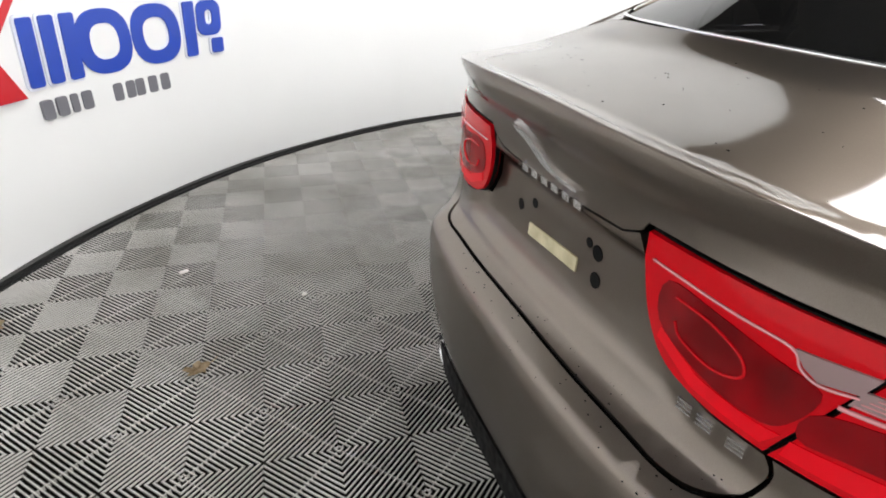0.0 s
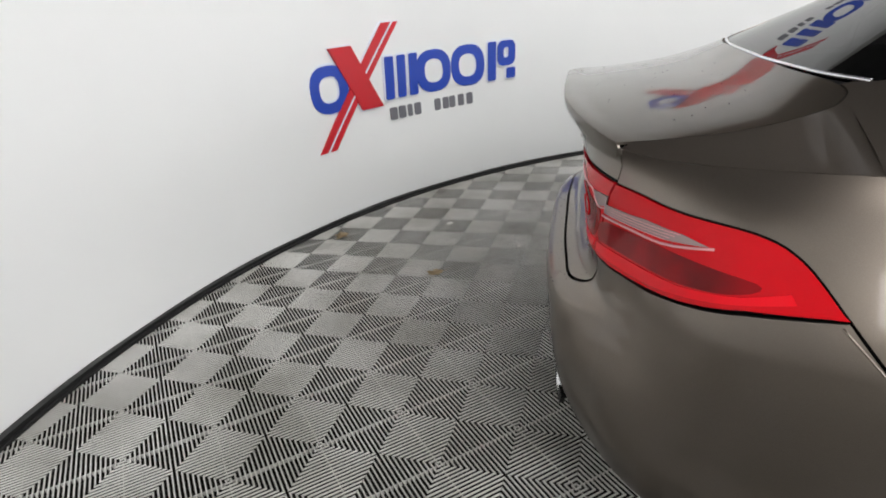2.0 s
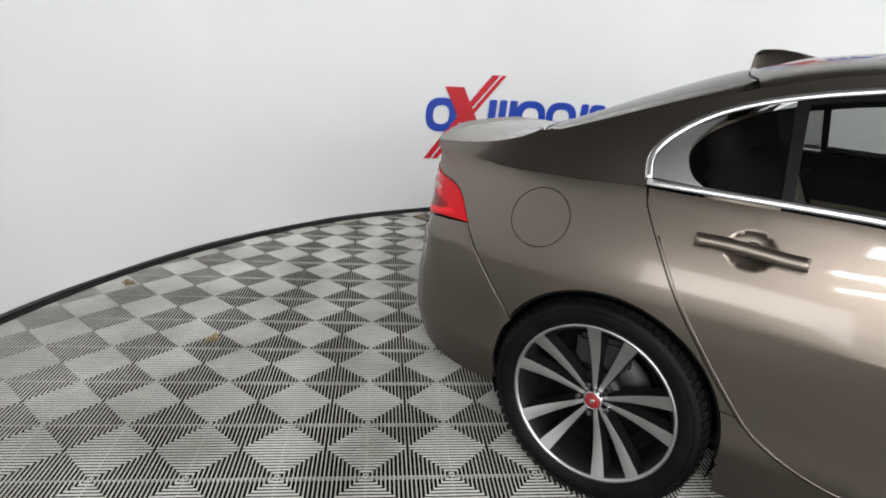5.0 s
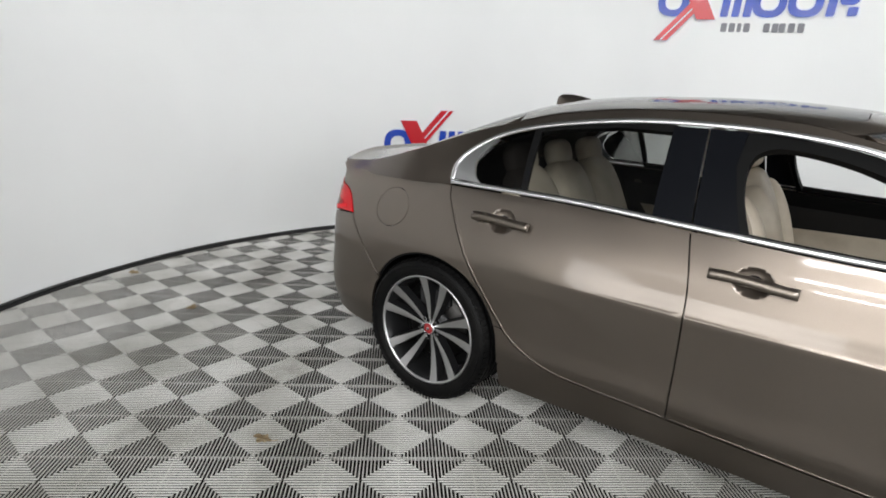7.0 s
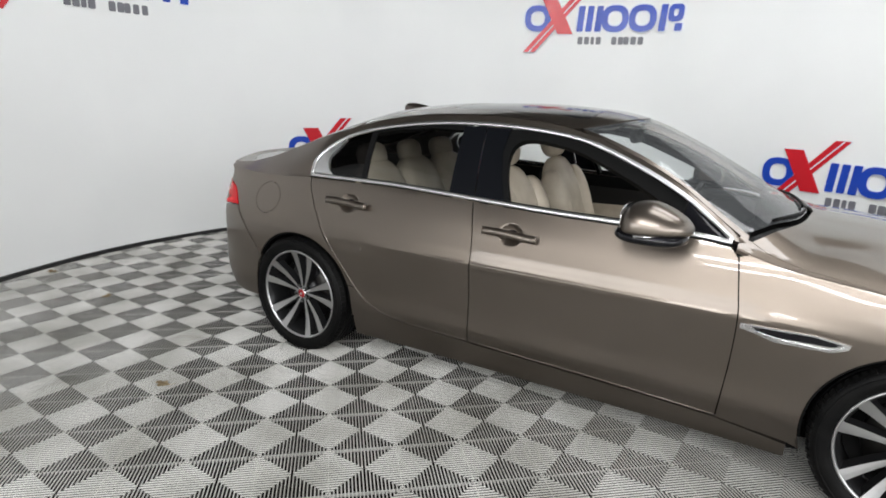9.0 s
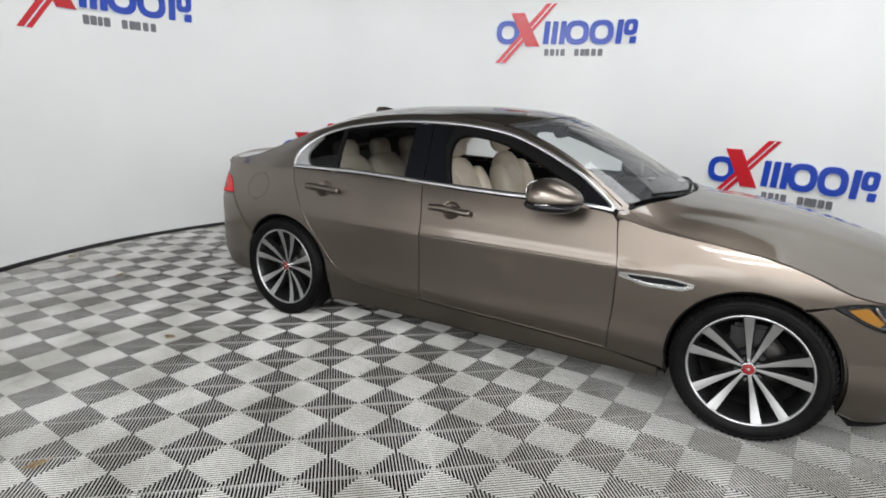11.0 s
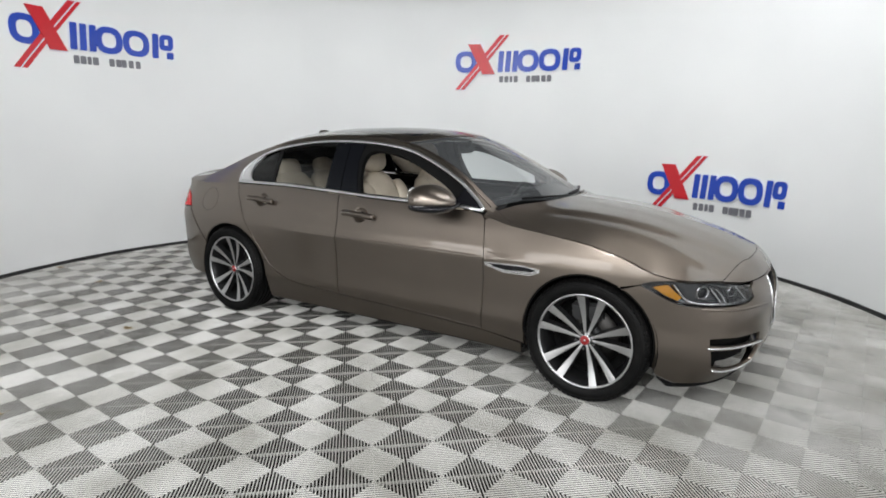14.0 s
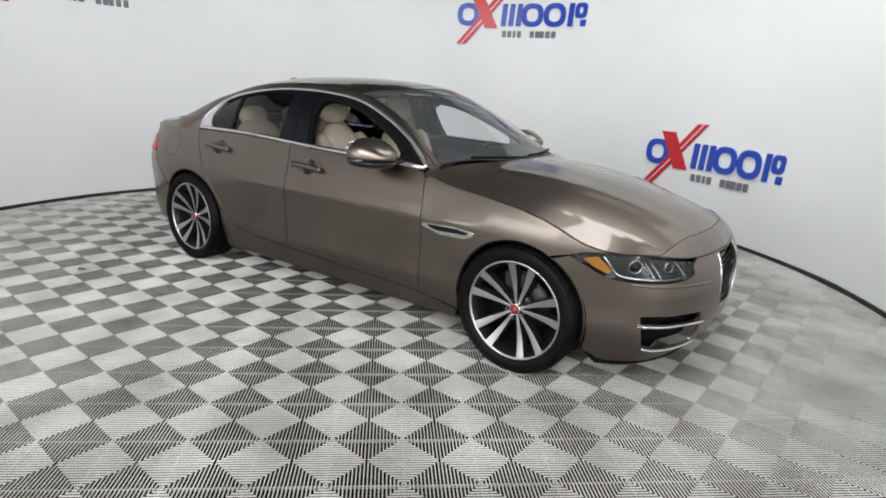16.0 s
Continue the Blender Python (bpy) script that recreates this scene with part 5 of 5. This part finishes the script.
# ---- wheels ----
def make_wheel():
    w = new("wheel")
    tagged(w, "alloy wheel with five pairs of machined spokes and black tyre")
    tyre = [(0.258, -0.100), (0.272, -0.112), (0.295, -0.117), (0.314, -0.112), (0.3255, -0.100), (0.3315, -0.082)]
    for y in (-0.052, -0.017, 0.017, 0.052):
        tyre += [(0.333, y - 0.006), (0.326, y - 0.004), (0.326, y + 0.004), (0.333, y + 0.006)]
    tyre += [(0.3315, 0.082), (0.3255, 0.100), (0.314, 0.112), (0.295, 0.117), (0.272, 0.112), (0.258, 0.100)]
    part("tyre", lathe(tyre, 96), TYRE, w, "black low-profile tyre", True)
    ridge = lathe([(0.304, -0.1155), (0.306, -0.1185), (0.3085, -0.1185), (0.310, -0.1135)], 96)
    part("tyre_ridge", ridge, TYRE, w, "", True)
    blocks = bmesh.new()
    for k in range(72):
        for sg in (-1, 1):
            c = bmesh.new()
            box_bm(c, (-0.0085, -0.014, -0.004), (0.0085, 0.014, 0.0035))
            moved(c, Matrix.Rotation(2 * math.pi * k / 72, 4, "Y") @ Matrix.Translation((0, sg * 0.093, 0.3285)) @ Matrix.Rotation(radians(-sg * 22), 4, "X"))
            me = bpy.data.meshes.new("scratch")
            c.to_mesh(me)
            c.free()
            blocks.from_mesh(me)
            bpy.data.meshes.remove(me)
    part("tread", blocks, TYRE, w)["kind"] = "stuff"
    part("barrel", lathe([(0.246, -0.098), (0.236, -0.085), (0.228, -0.05), (0.222, 0.05), (0.24, 0.10)], 72), RIM_DARK, w, "dark wheel barrel", True)
    part("rim_lip", lathe([(0.246, -0.094), (0.249, -0.103), (0.2565, -0.1055), (0.259, -0.101), (0.2575, -0.09)], 96), RIM_FACE, w, "bright machined rim lip", True)
    bm = bmesh.new()
    rows = []
    for q in range(9):
        t = q / 8
        r = 0.033 + (0.2485 - 0.033) * t
        wide = 0.0062 + 0.0158 * t ** 1.15
        y = -0.060 - 0.040 * t ** 0.8 + 0.012 * math.sin(math.pi * t)
        rows.append([bm.verts.new(v) for v in ((r, y, -wide), (r, y - 0.0008, 0), (r, y, wide), (r, y + 0.042, wide + 0.007), (r, y + 0.042, -wide - 0.007))])
    for p, n in zip(rows, rows[1:]):
        for j in range(5):
            bm.faces.new((p[j], p[(j + 1) % 5], n[(j + 1) % 5], n[j])).material_index = 0 if j < 2 else 1
    bmesh.ops.recalc_face_normals(bm, faces=bm.faces)
    first = part("spoke", bm, [RIM_FACE, RIM_DARK], w, "spoke with a bright machined face")
    spoke_mesh = first.data
    for k in range(5):
        for sg in (-1, 1):
            turn = Matrix.Rotation(radians(90 + 72 * k + sg * 13.5), 4, "Y")
            if k == 0 and sg < 0:
                first.matrix_basis = turn
            else:
                o = new("spoke", spoke_mesh)
                o.parent, o.matrix_basis = w, turn
                tagged(o, "spoke with a bright machined face")
    part("hub", lathe([(0.0, -0.050), (0.040, -0.050), (0.054, -0.040), (0.064, -0.022), (0.070, -0.0)], 40), RIM_DARK, w, "dark hub", True)
    for k in range(5):
        a = radians(90 + 72 * k)
        nut = moved(lathe([(0.0, -0.012), (0.008, -0.012), (0.0105, -0.008), (0.0105, 0.01)], 6), Matrix.Translation((0.050 * math.cos(a), -0.064, 0.050 * math.sin(a))))
        part("wheel_nut", nut, NUT, w, "dark wheel nut")
    part("cap_ring", lathe([(0.0255, -0.077), (0.028, -0.0785), (0.0305, -0.074), (0.031, -0.06)], 32), SATIN, w, "chrome cap ring", True)
    part("centre_cap", lathe([(0.0, -0.0795), (0.018, -0.0785), (0.026, -0.076), (0.026, -0.06)], 32), CAP_RED, w, "red centre cap", True)
    part("cap_emblem", moved(pillow((0.008, 0.002, 0.006), 2.2, 16, 8), Matrix.Translation((0, -0.080, 0))), SATIN, w, "plain metal emblem", True)
    part("brake_disc", lathe([(0.075, -0.005), (0.165, -0.005), (0.166, 0.018), (0.075, 0.018)], 64), DISC, w, "bare steel brake disc", True)
    part("disc_bell", lathe([(0.0, -0.035), (0.075, -0.032), (0.082, -0.005)], 40), RIM_DARK, w, "", True)
    cal = bmesh.new()
    box_bm(cal, (-0.05, -0.04, -0.085), (0.05, 0.05, 0.085), 0.015)
    part("brake_caliper", moved(cal, Matrix.Rotation(radians(-65), 4, "Y") @ Matrix.Translation((0.0, 0, 0)) @ Matrix.Translation((0.145, 0, 0))), CALIPER, w, "grey brake caliper")
    part("back_plate", lathe([(0.0, 0.03), (0.22, 0.03), (0.22, 0.04), (0.0, 0.045)], 40), DARK, w)
    return w


wheel = make_wheel()
wheel.parent = car
wheel.matrix_basis = pose(HUB_F, -0.80, HUB_Z, 0, -29, 0)
for m in (pose(HUB_R, -0.80, HUB_Z, 0, -28, 0), pose(HUB_F, 0.80, HUB_Z, 0, 30, 180), pose(HUB_R, 0.80, HUB_Z, 0, 50, 180)):
    copy_thing(wheel, m).parent = car


# ---- cabin ----
def seat(x, y):
    s = new("seat")
    s.parent = car
    tagged(s, "cream leather front seat with headrest")
    at = Matrix.Translation((x, y, 0.26))

    def tapered(bm, half):
        for v in bm.verts:
            v.co.y *= 1 - 0.22 * ease(0.1 * half, half, v.co.z)
        return bm
    part("cushion", moved(pillow((0.27, 0.20, 0.09), 3.0), at @ pose(0.05, 0, 0.16, 0, -8, 0)), LEATHER, s, smooth=True)
    for sg in (-1, 1):
        part("cushion_bolster", moved(pillow((0.26, 0.055, 0.085), 2.6), at @ pose(0.05, sg * 0.205, 0.185, 0, -8, 0)), LEATHER, s, smooth=True)
        part("back_bolster", moved(pillow((0.09, 0.07, 0.31), 2.6), at @ pose(-0.25, sg * 0.175, 0.49, -4 * sg, -18, 0)), LEATHER, s, smooth=True)
    part("backrest", moved(tapered(pillow((0.085, 0.215, 0.35), 3.0), 0.35), at @ pose(-0.285, 0, 0.515, 0, -18, 0)), LEATHER, s, smooth=True)
    part("back_shell", moved(tapered(pillow((0.04, 0.215, 0.31), 3.2), 0.31), at @ pose(-0.335, 0, 0.49, 0, -18, 0)), TRIM, s, "black rear shell", True)
    part("headrest", moved(pillow((0.060, 0.128, 0.105), 2.8), at @ pose(-0.412, 0, 0.95, 0, -14, 0)), LEATHER, s, smooth=True)
    for sg in (-1, 1):
        part("headrest_post", sweep([at @ Vector((-0.385, sg * 0.05, 0.78)), at @ Vector((-0.395, sg * 0.05, 0.86))], round_section(0.007, 0.007, 8), [(1, 0, 0)] * 2), SATIN, s, "metal post", True)
    for k in (-0.07, 0.0, 0.07):
        part("seam", sweep([at @ pose(-0.28, 0, 0.5, 0, -18, 0) @ Vector((0.076 - 0.004 * abs(z), k, z)) for z in (-0.25, -0.1, 0.1, 0.25)], round_section(0.002, 0.002, 5), [(1, 0, 0)] * 4), LEATHER, s)
    return s


seat(-0.02, -0.36)
seat(-0.02, 0.36)
bench = new("rear_bench")
bench.parent = car
tagged(bench, "cream leather rear bench seat with headrests")
part("cushion", moved(pillow((0.28, 0.62, 0.10), 3.2, 30), pose(-0.82, 0, 0.46, 0, -8, 0)), LEATHER, bench, smooth=True)
for y in (-0.40, 0.0, 0.40):
    part("backrest", moved(pillow((0.09, 0.205, 0.34), 3.0), pose(-1.13, y, 0.76, 0, -24, 0)), LEATHER, bench, smooth=True)
    part("headrest", moved(pillow((0.055, 0.12 if y else 0.1, 0.075), 2.8), pose(-1.275, y, 1.10, 0, -16, 0)), LEATHER, bench, smooth=True)
shelf = bmesh.new()
box_bm(shelf, (-1.85, -0.60, 0.98), (-1.28, 0.60, 1.0))
part("parcel_shelf", shelf, TRIM, car)
fl = bmesh.new()
box_bm(fl, (-1.2, -0.74, 0.26), (0.95, 0.74, 0.30))
box_bm(fl, (-0.55, -0.13, 0.30), (0.75, 0.13, 0.56), 0.03)
part("cabin_floor", fl, CARPET, car, "dark carpet and centre console")
dash = moved(pillow((0.22, 0.70, 0.14), 4.0, 30, 16), pose(0.72, 0, 0.82, 0, 10, 0))
part("dashboard", dash, TRIM, car, "black padded dashboard", True)
bul = bmesh.new()
box_bm(bul, (0.62, -0.72, 0.30), (0.95, 0.72, 0.80), 0.03)
part("bulkhead", bul, TRIM, car)
part("instrument_hood", moved(pillow((0.11, 0.17, 0.05), 2.6), pose(0.56, 0.36, 0.945, 0, 6, 0)), TRIM, car, "", True)
wheel_m = pose(0.40, 0.36, 0.86, 0, -66, 0)
ring = sweep([wheel_m @ Vector((0.178 * math.cos(a), 0.178 * math.sin(a), 0)) for a in [2 * math.pi * i / 36 for i in range(36)]], round_section(0.014, 0.014, 8), [wheel_m.to_3x3() @ Vector((0, 0, 1))] * 36, True)
sw = part("steering_wheel", ring, TRIM, car, "black leather steering wheel", True)
part("hub", moved(pillow((0.06, 0.075, 0.025), 2.6), wheel_m), TRIM, sw, "", True)
for a in (0, 180, 270):
    part("spoke", sweep([wheel_m @ Vector((0.05 * math.cos(radians(a + 90)), 0.05 * math.sin(radians(a + 90)), 0)), wheel_m @ Vector((0.17 * math.cos(radians(a + 90)), 0.17 * math.sin(radians(a + 90)), 0))],
                        round_section(0.016, 0.008, 8), [wheel_m.to_3x3() @ Vector((0, 0, 1))] * 2), SATIN, sw, "", True)
part("inner_mirror", moved(pillow((0.018, 0.115, 0.036), 3.0), pose(0.16, 0.0, 1.285, 0, -14, 0)), TRIM, car, "black rear-view mirror", True)
part("mirror_stem", sweep([(0.20, 0, 1.34), (0.17, 0, 1.29)], round_section(0.012, 0.012, 8), [(1, 0, 0)] * 2), TRIM, car, "", True)
liner_poly = [(-1.25, -.48), (-1.0, -.53), (-0.4, -.53), (0.0, -.51), (0.14, -.35), (0.18, 0), (0.14, .35), (0.0, .51), (-0.4, .53), (-1.0, .53), (-1.25, .48)]
part("headliner", patch(liner_poly, upper, step=(0.1, 0.1), gap=0, off=-0.035, flange=0.004), LINER, car, "grey headliner")
for left in (False, True):
    part("door_card", patch([(-0.30, .93), (0.68, .915), (0.70, .35), (-0.30, .35)], flank, off=-0.085, gap=0, flange=0, step=(0.1, 0.06), left=left), TRIM, front_door[left], "black inner door trim")
    part("door_card_inset", patch([(-0.25, .80), (0.30, .82), (0.62, .78), (0.60, .60), (-0.25, .58)], flank, off=-0.091, gap=0, flange=0, step=(0.1, 0.06), left=left), LEATHER, front_door[left], "cream leather inset")
    part("door_card", patch([(-1.15, .94), (-0.42, .93), (-0.42, .40), (-0.95, .45), (-1.15, .75)], flank, off=-0.085, gap=0, flange=0, step=(0.1, 0.06), left=left), TRIM, rear_door[left], "black inner door trim")
    part("door_card_inset", patch([(-1.05, .80), (-0.48, .80), (-0.48, .60), (-0.95, .60)], flank, off=-0.091, gap=0, flange=0, step=(0.1, 0.06), left=left), LEATHER, rear_door[left], "cream leather inset")
for o in [o for o in car.children_recursive if o.type == "MESH" and o.data.materials and o.data.materials[0] in (GLASS, TINTED, CLEAR_PANE, PRIVACY)]:
    o.visible_shadow = False


# ---- dry leaves and scraps on the floor ----
def dry_leaf(x, y, size, turn, lobes, label):
    e = bmesh.new()
    rnd = random.Random(int(x * 1000) + 7)
    rim = []
    n = 22
    mid = e.verts.new((0, 0, 0.004))
    for i in range(n):
        a = 2 * math.pi * i / n
        r = size * (0.55 + 0.45 * abs(math.cos(lobes * a / 2)) ** 1.5) * rnd.uniform(0.85, 1.1) * (0.6 + 0.4 * abs(math.cos(a)))
        rim.append(e.verts.new((r * math.cos(a), r * math.sin(a), rnd.uniform(0.001, 0.012) * size / 0.05)))
    for i in range(n):
        e.faces.new((mid, rim[i], rim[(i + 1) % n]))
    stem = sweep([(size * 0.5, 0, 0.004), (size * 1.1, 0.1 * size, 0.006), (size * 1.5, 0.3 * size, 0.010)], round_section(0.0012, 0.0012, 5))
    bmesh.ops.solidify(e, geom=e.faces, thickness=0.0008)
    ob = thing("dry_leaf", label, "leaf", (x, y, 0.0005), "dry leaves on the floor")
    ob.rotation_euler = (0, 0, turn)
    part("blade", e, LEAF, ob)
    part("stem", stem, LEAF, ob)
    return ob


for x, y, size, turn, lobes in ((-3.045, 0.855, 0.05, 0.4, 5), (-3.733, 1.32, 0.06, 1.9, 5), (-1.68, -1.605, 0.045, 0.2, 4), (-3.137, -1.045, 0.045, 2.2, 5), (-0.962, -2.695, 0.045, 1.2, 4), (-4.02, -0.968, 0.05, 2.9, 5)):
    dry_leaf(x, y, size, turn, lobes, "curled brown dry leaf on the ribbed floor tiles")
SCRAP = material("white_scrap", (0.7, 0.68, 0.64), 0.7)
for x, y, size, turn in ((-3.11, 1.531, 0.02, 0.5), (-2.658, 1.209, 0.014, 1.4)):
    s = bmesh.new()
    box_bm(s, (-size, -size * 0.6, 0.0), (size, size * 0.6, 0.006), 0.002)
    for v in s.verts:
        v.co.z += 0.3 * abs(v.co.x)
    o = finish("scrap", s, SCRAP)
    o.location, o.rotation_euler = (x, y, 0), (0, 0, turn)
    tagged(o, "small white scrap lying on the floor tiles", "scrap", "scraps on the floor")


# ---- the floor: clip-together ribbed tiles of 0.4 m, each of four cells whose ribs cross ----
CELL, RIBS = 0.2, 20
TILE_TURN = radians(40.881 + 45)
TILE_AT = (-1.1904, -1.3260)
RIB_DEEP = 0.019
PALE_DEEP = 0.0037                      # below this the ribs' sides carry the grooves' shade as a dark colour


def tile_faces(out, ox, oy, cx, cy, odd):
    """Adds the ribs of one cell, whose middle lies at cx, cy of the tile."""
    verts, faces, mats = out
    d = CELL / math.sqrt(2)             # half the cell's diagonal
    e1 = (math.sqrt(0.5), math.sqrt(0.5)) if odd else (-math.sqrt(0.5), math.sqrt(0.5))
    e2 = (-e1[1], e1[0])

    def add(quads, mat):
        for q in quads:
            k = len(verts)
            verts.extend((ox + cx + e1[0] * a + e2[0] * b, oy + cy + e1[1] * a + e2[1] * b, z) for a, b, z in q)
            faces.append((k, k + 1, k + 2, k + 3))
            mats.append(mat)
    pitch = 2 * d / RIBS
    w = pitch * 0.212
    for i in range(RIBS):
        a = -d + pitch * (i + 0.5)
        l0, l1 = d - abs(a - w) + 0.0002, d - abs(a + w) + 0.0002
        if min(l0, l1) < 0.002:
            continue
        w2 = w * 0.57
        top = [(a - w2, -l0, 0), (a + w2, -l1, 0), (a + w2, l1, 0), (a - w2, l0, 0)]
        wm = w * 0.95
        s0 = [(a - wm, -l0, -PALE_DEEP), (a - w2, -l0, 0), (a - w2, l0, 0), (a - wm, l0, -PALE_DEEP)]
        s1 = [(a + wm, l1, -PALE_DEEP), (a + w2, l1, 0), (a + w2, -l1, 0), (a + wm, -l1, -PALE_DEEP)]
        add([top, s0, s1], 0)
        s0 = [(a - w, -l0, -RIB_DEEP), (a - wm, -l0, -PALE_DEEP), (a - wm, l0, -PALE_DEEP), (a - w, l0, -RIB_DEEP)]
        s1 = [(a + w, l1, -RIB_DEEP), (a + wm, l1, -PALE_DEEP), (a + wm, -l1, -PALE_DEEP), (a + w, -l1, -RIB_DEEP)]
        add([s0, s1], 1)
    for i in range(RIBS):
        b = -d + pitch * (i + 0.5)
        l = d - abs(b) - pitch * 0.4
        if l > 0.01 and i % 2:
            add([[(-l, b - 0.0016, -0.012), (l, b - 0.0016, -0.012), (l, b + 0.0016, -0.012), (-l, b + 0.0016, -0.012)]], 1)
    c = 0.0012
    add([[(-d + 0.01, -c, -0.0045), (d - 0.01, -c, -0.0045), (d - 0.01, c, -0.0045), (-d + 0.01, c, -0.0045)],
         [(-d + 0.01, -c, -RIB_DEEP), (d - 0.01, -c, -RIB_DEEP), (d - 0.01, -c, -0.0045), (-d + 0.01, -c, -0.0045)],
         [(d - 0.01, c, -RIB_DEEP), (-d + 0.01, c, -RIB_DEEP), (-d + 0.01, c, -0.0045), (d - 0.01, c, -0.0045)]], 0)


def one_tile(out, ox, oy):
    verts, faces, mats = out
    for i in (0, 1):
        for j in (0, 1):
            tile_faces(out, ox, oy, (i + 0.5) * CELL, (j + 0.5) * CELL, (i + j) % 2 == 0)
    k = len(verts)
    s = 2 * CELL - 0.0008
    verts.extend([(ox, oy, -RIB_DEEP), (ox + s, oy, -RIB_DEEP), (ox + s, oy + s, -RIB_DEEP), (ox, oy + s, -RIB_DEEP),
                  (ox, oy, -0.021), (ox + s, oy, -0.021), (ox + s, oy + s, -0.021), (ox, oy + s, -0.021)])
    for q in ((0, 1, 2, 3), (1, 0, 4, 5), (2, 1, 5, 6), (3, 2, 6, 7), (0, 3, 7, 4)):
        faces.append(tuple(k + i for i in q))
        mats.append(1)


def tile_mesh(name, places):
    out = ([], [], [])
    for ox, oy in places:
        one_tile(out, ox, oy)
    me = bpy.data.meshes.new(name)
    me.from_pydata(out[0], [], out[1])
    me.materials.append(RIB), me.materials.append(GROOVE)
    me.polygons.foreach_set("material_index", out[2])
    me.update()
    return me


floor = tagged(new("floor"), "grey ribbed interlocking plastic floor tiles in a chequered pattern", "floor", kind="structure")
floor.matrix_world = Matrix.Translation((TILE_AT[0], TILE_AT[1], 0)) @ Matrix.Rotation(TILE_TURN, 4, "Z")
shared = tile_mesh("floor_tile", [(0, 0)])
slots = []
back = floor.matrix_world.copy()
for i in range(-22, 23):
    for j in range(-22, 23):
        p = back @ Vector(((i + 0.5) * 0.4, (j + 0.5) * 0.4, 0))
        r = math.hypot(p.x - MID[0], p.y - MID[1])
        th = math.degrees(math.atan2(p.y - MID[1], p.x - MID[0])) % 360
        opening = 248 < th < 348
        if r < WALL_R + (0.24 if not opening else 3.2) and p.y > -6.2:
            slots.append((math.hypot(p.x - 0.2, p.y + 1.6), i, j))
slots.sort()
for _, i, j in slots[:300]:
    ob = new("floor_tile", shared)
    ob.parent = floor
    ob.matrix_basis = Matrix.Translation((i * 0.4, j * 0.4, 0))
rest = new("floor_tile_rest", tile_mesh("floor_tile_rest", [(i * 0.4, j * 0.4) for _, i, j in slots[300:]]))
rest.parent = floor
rest["kind"] = "stuff"
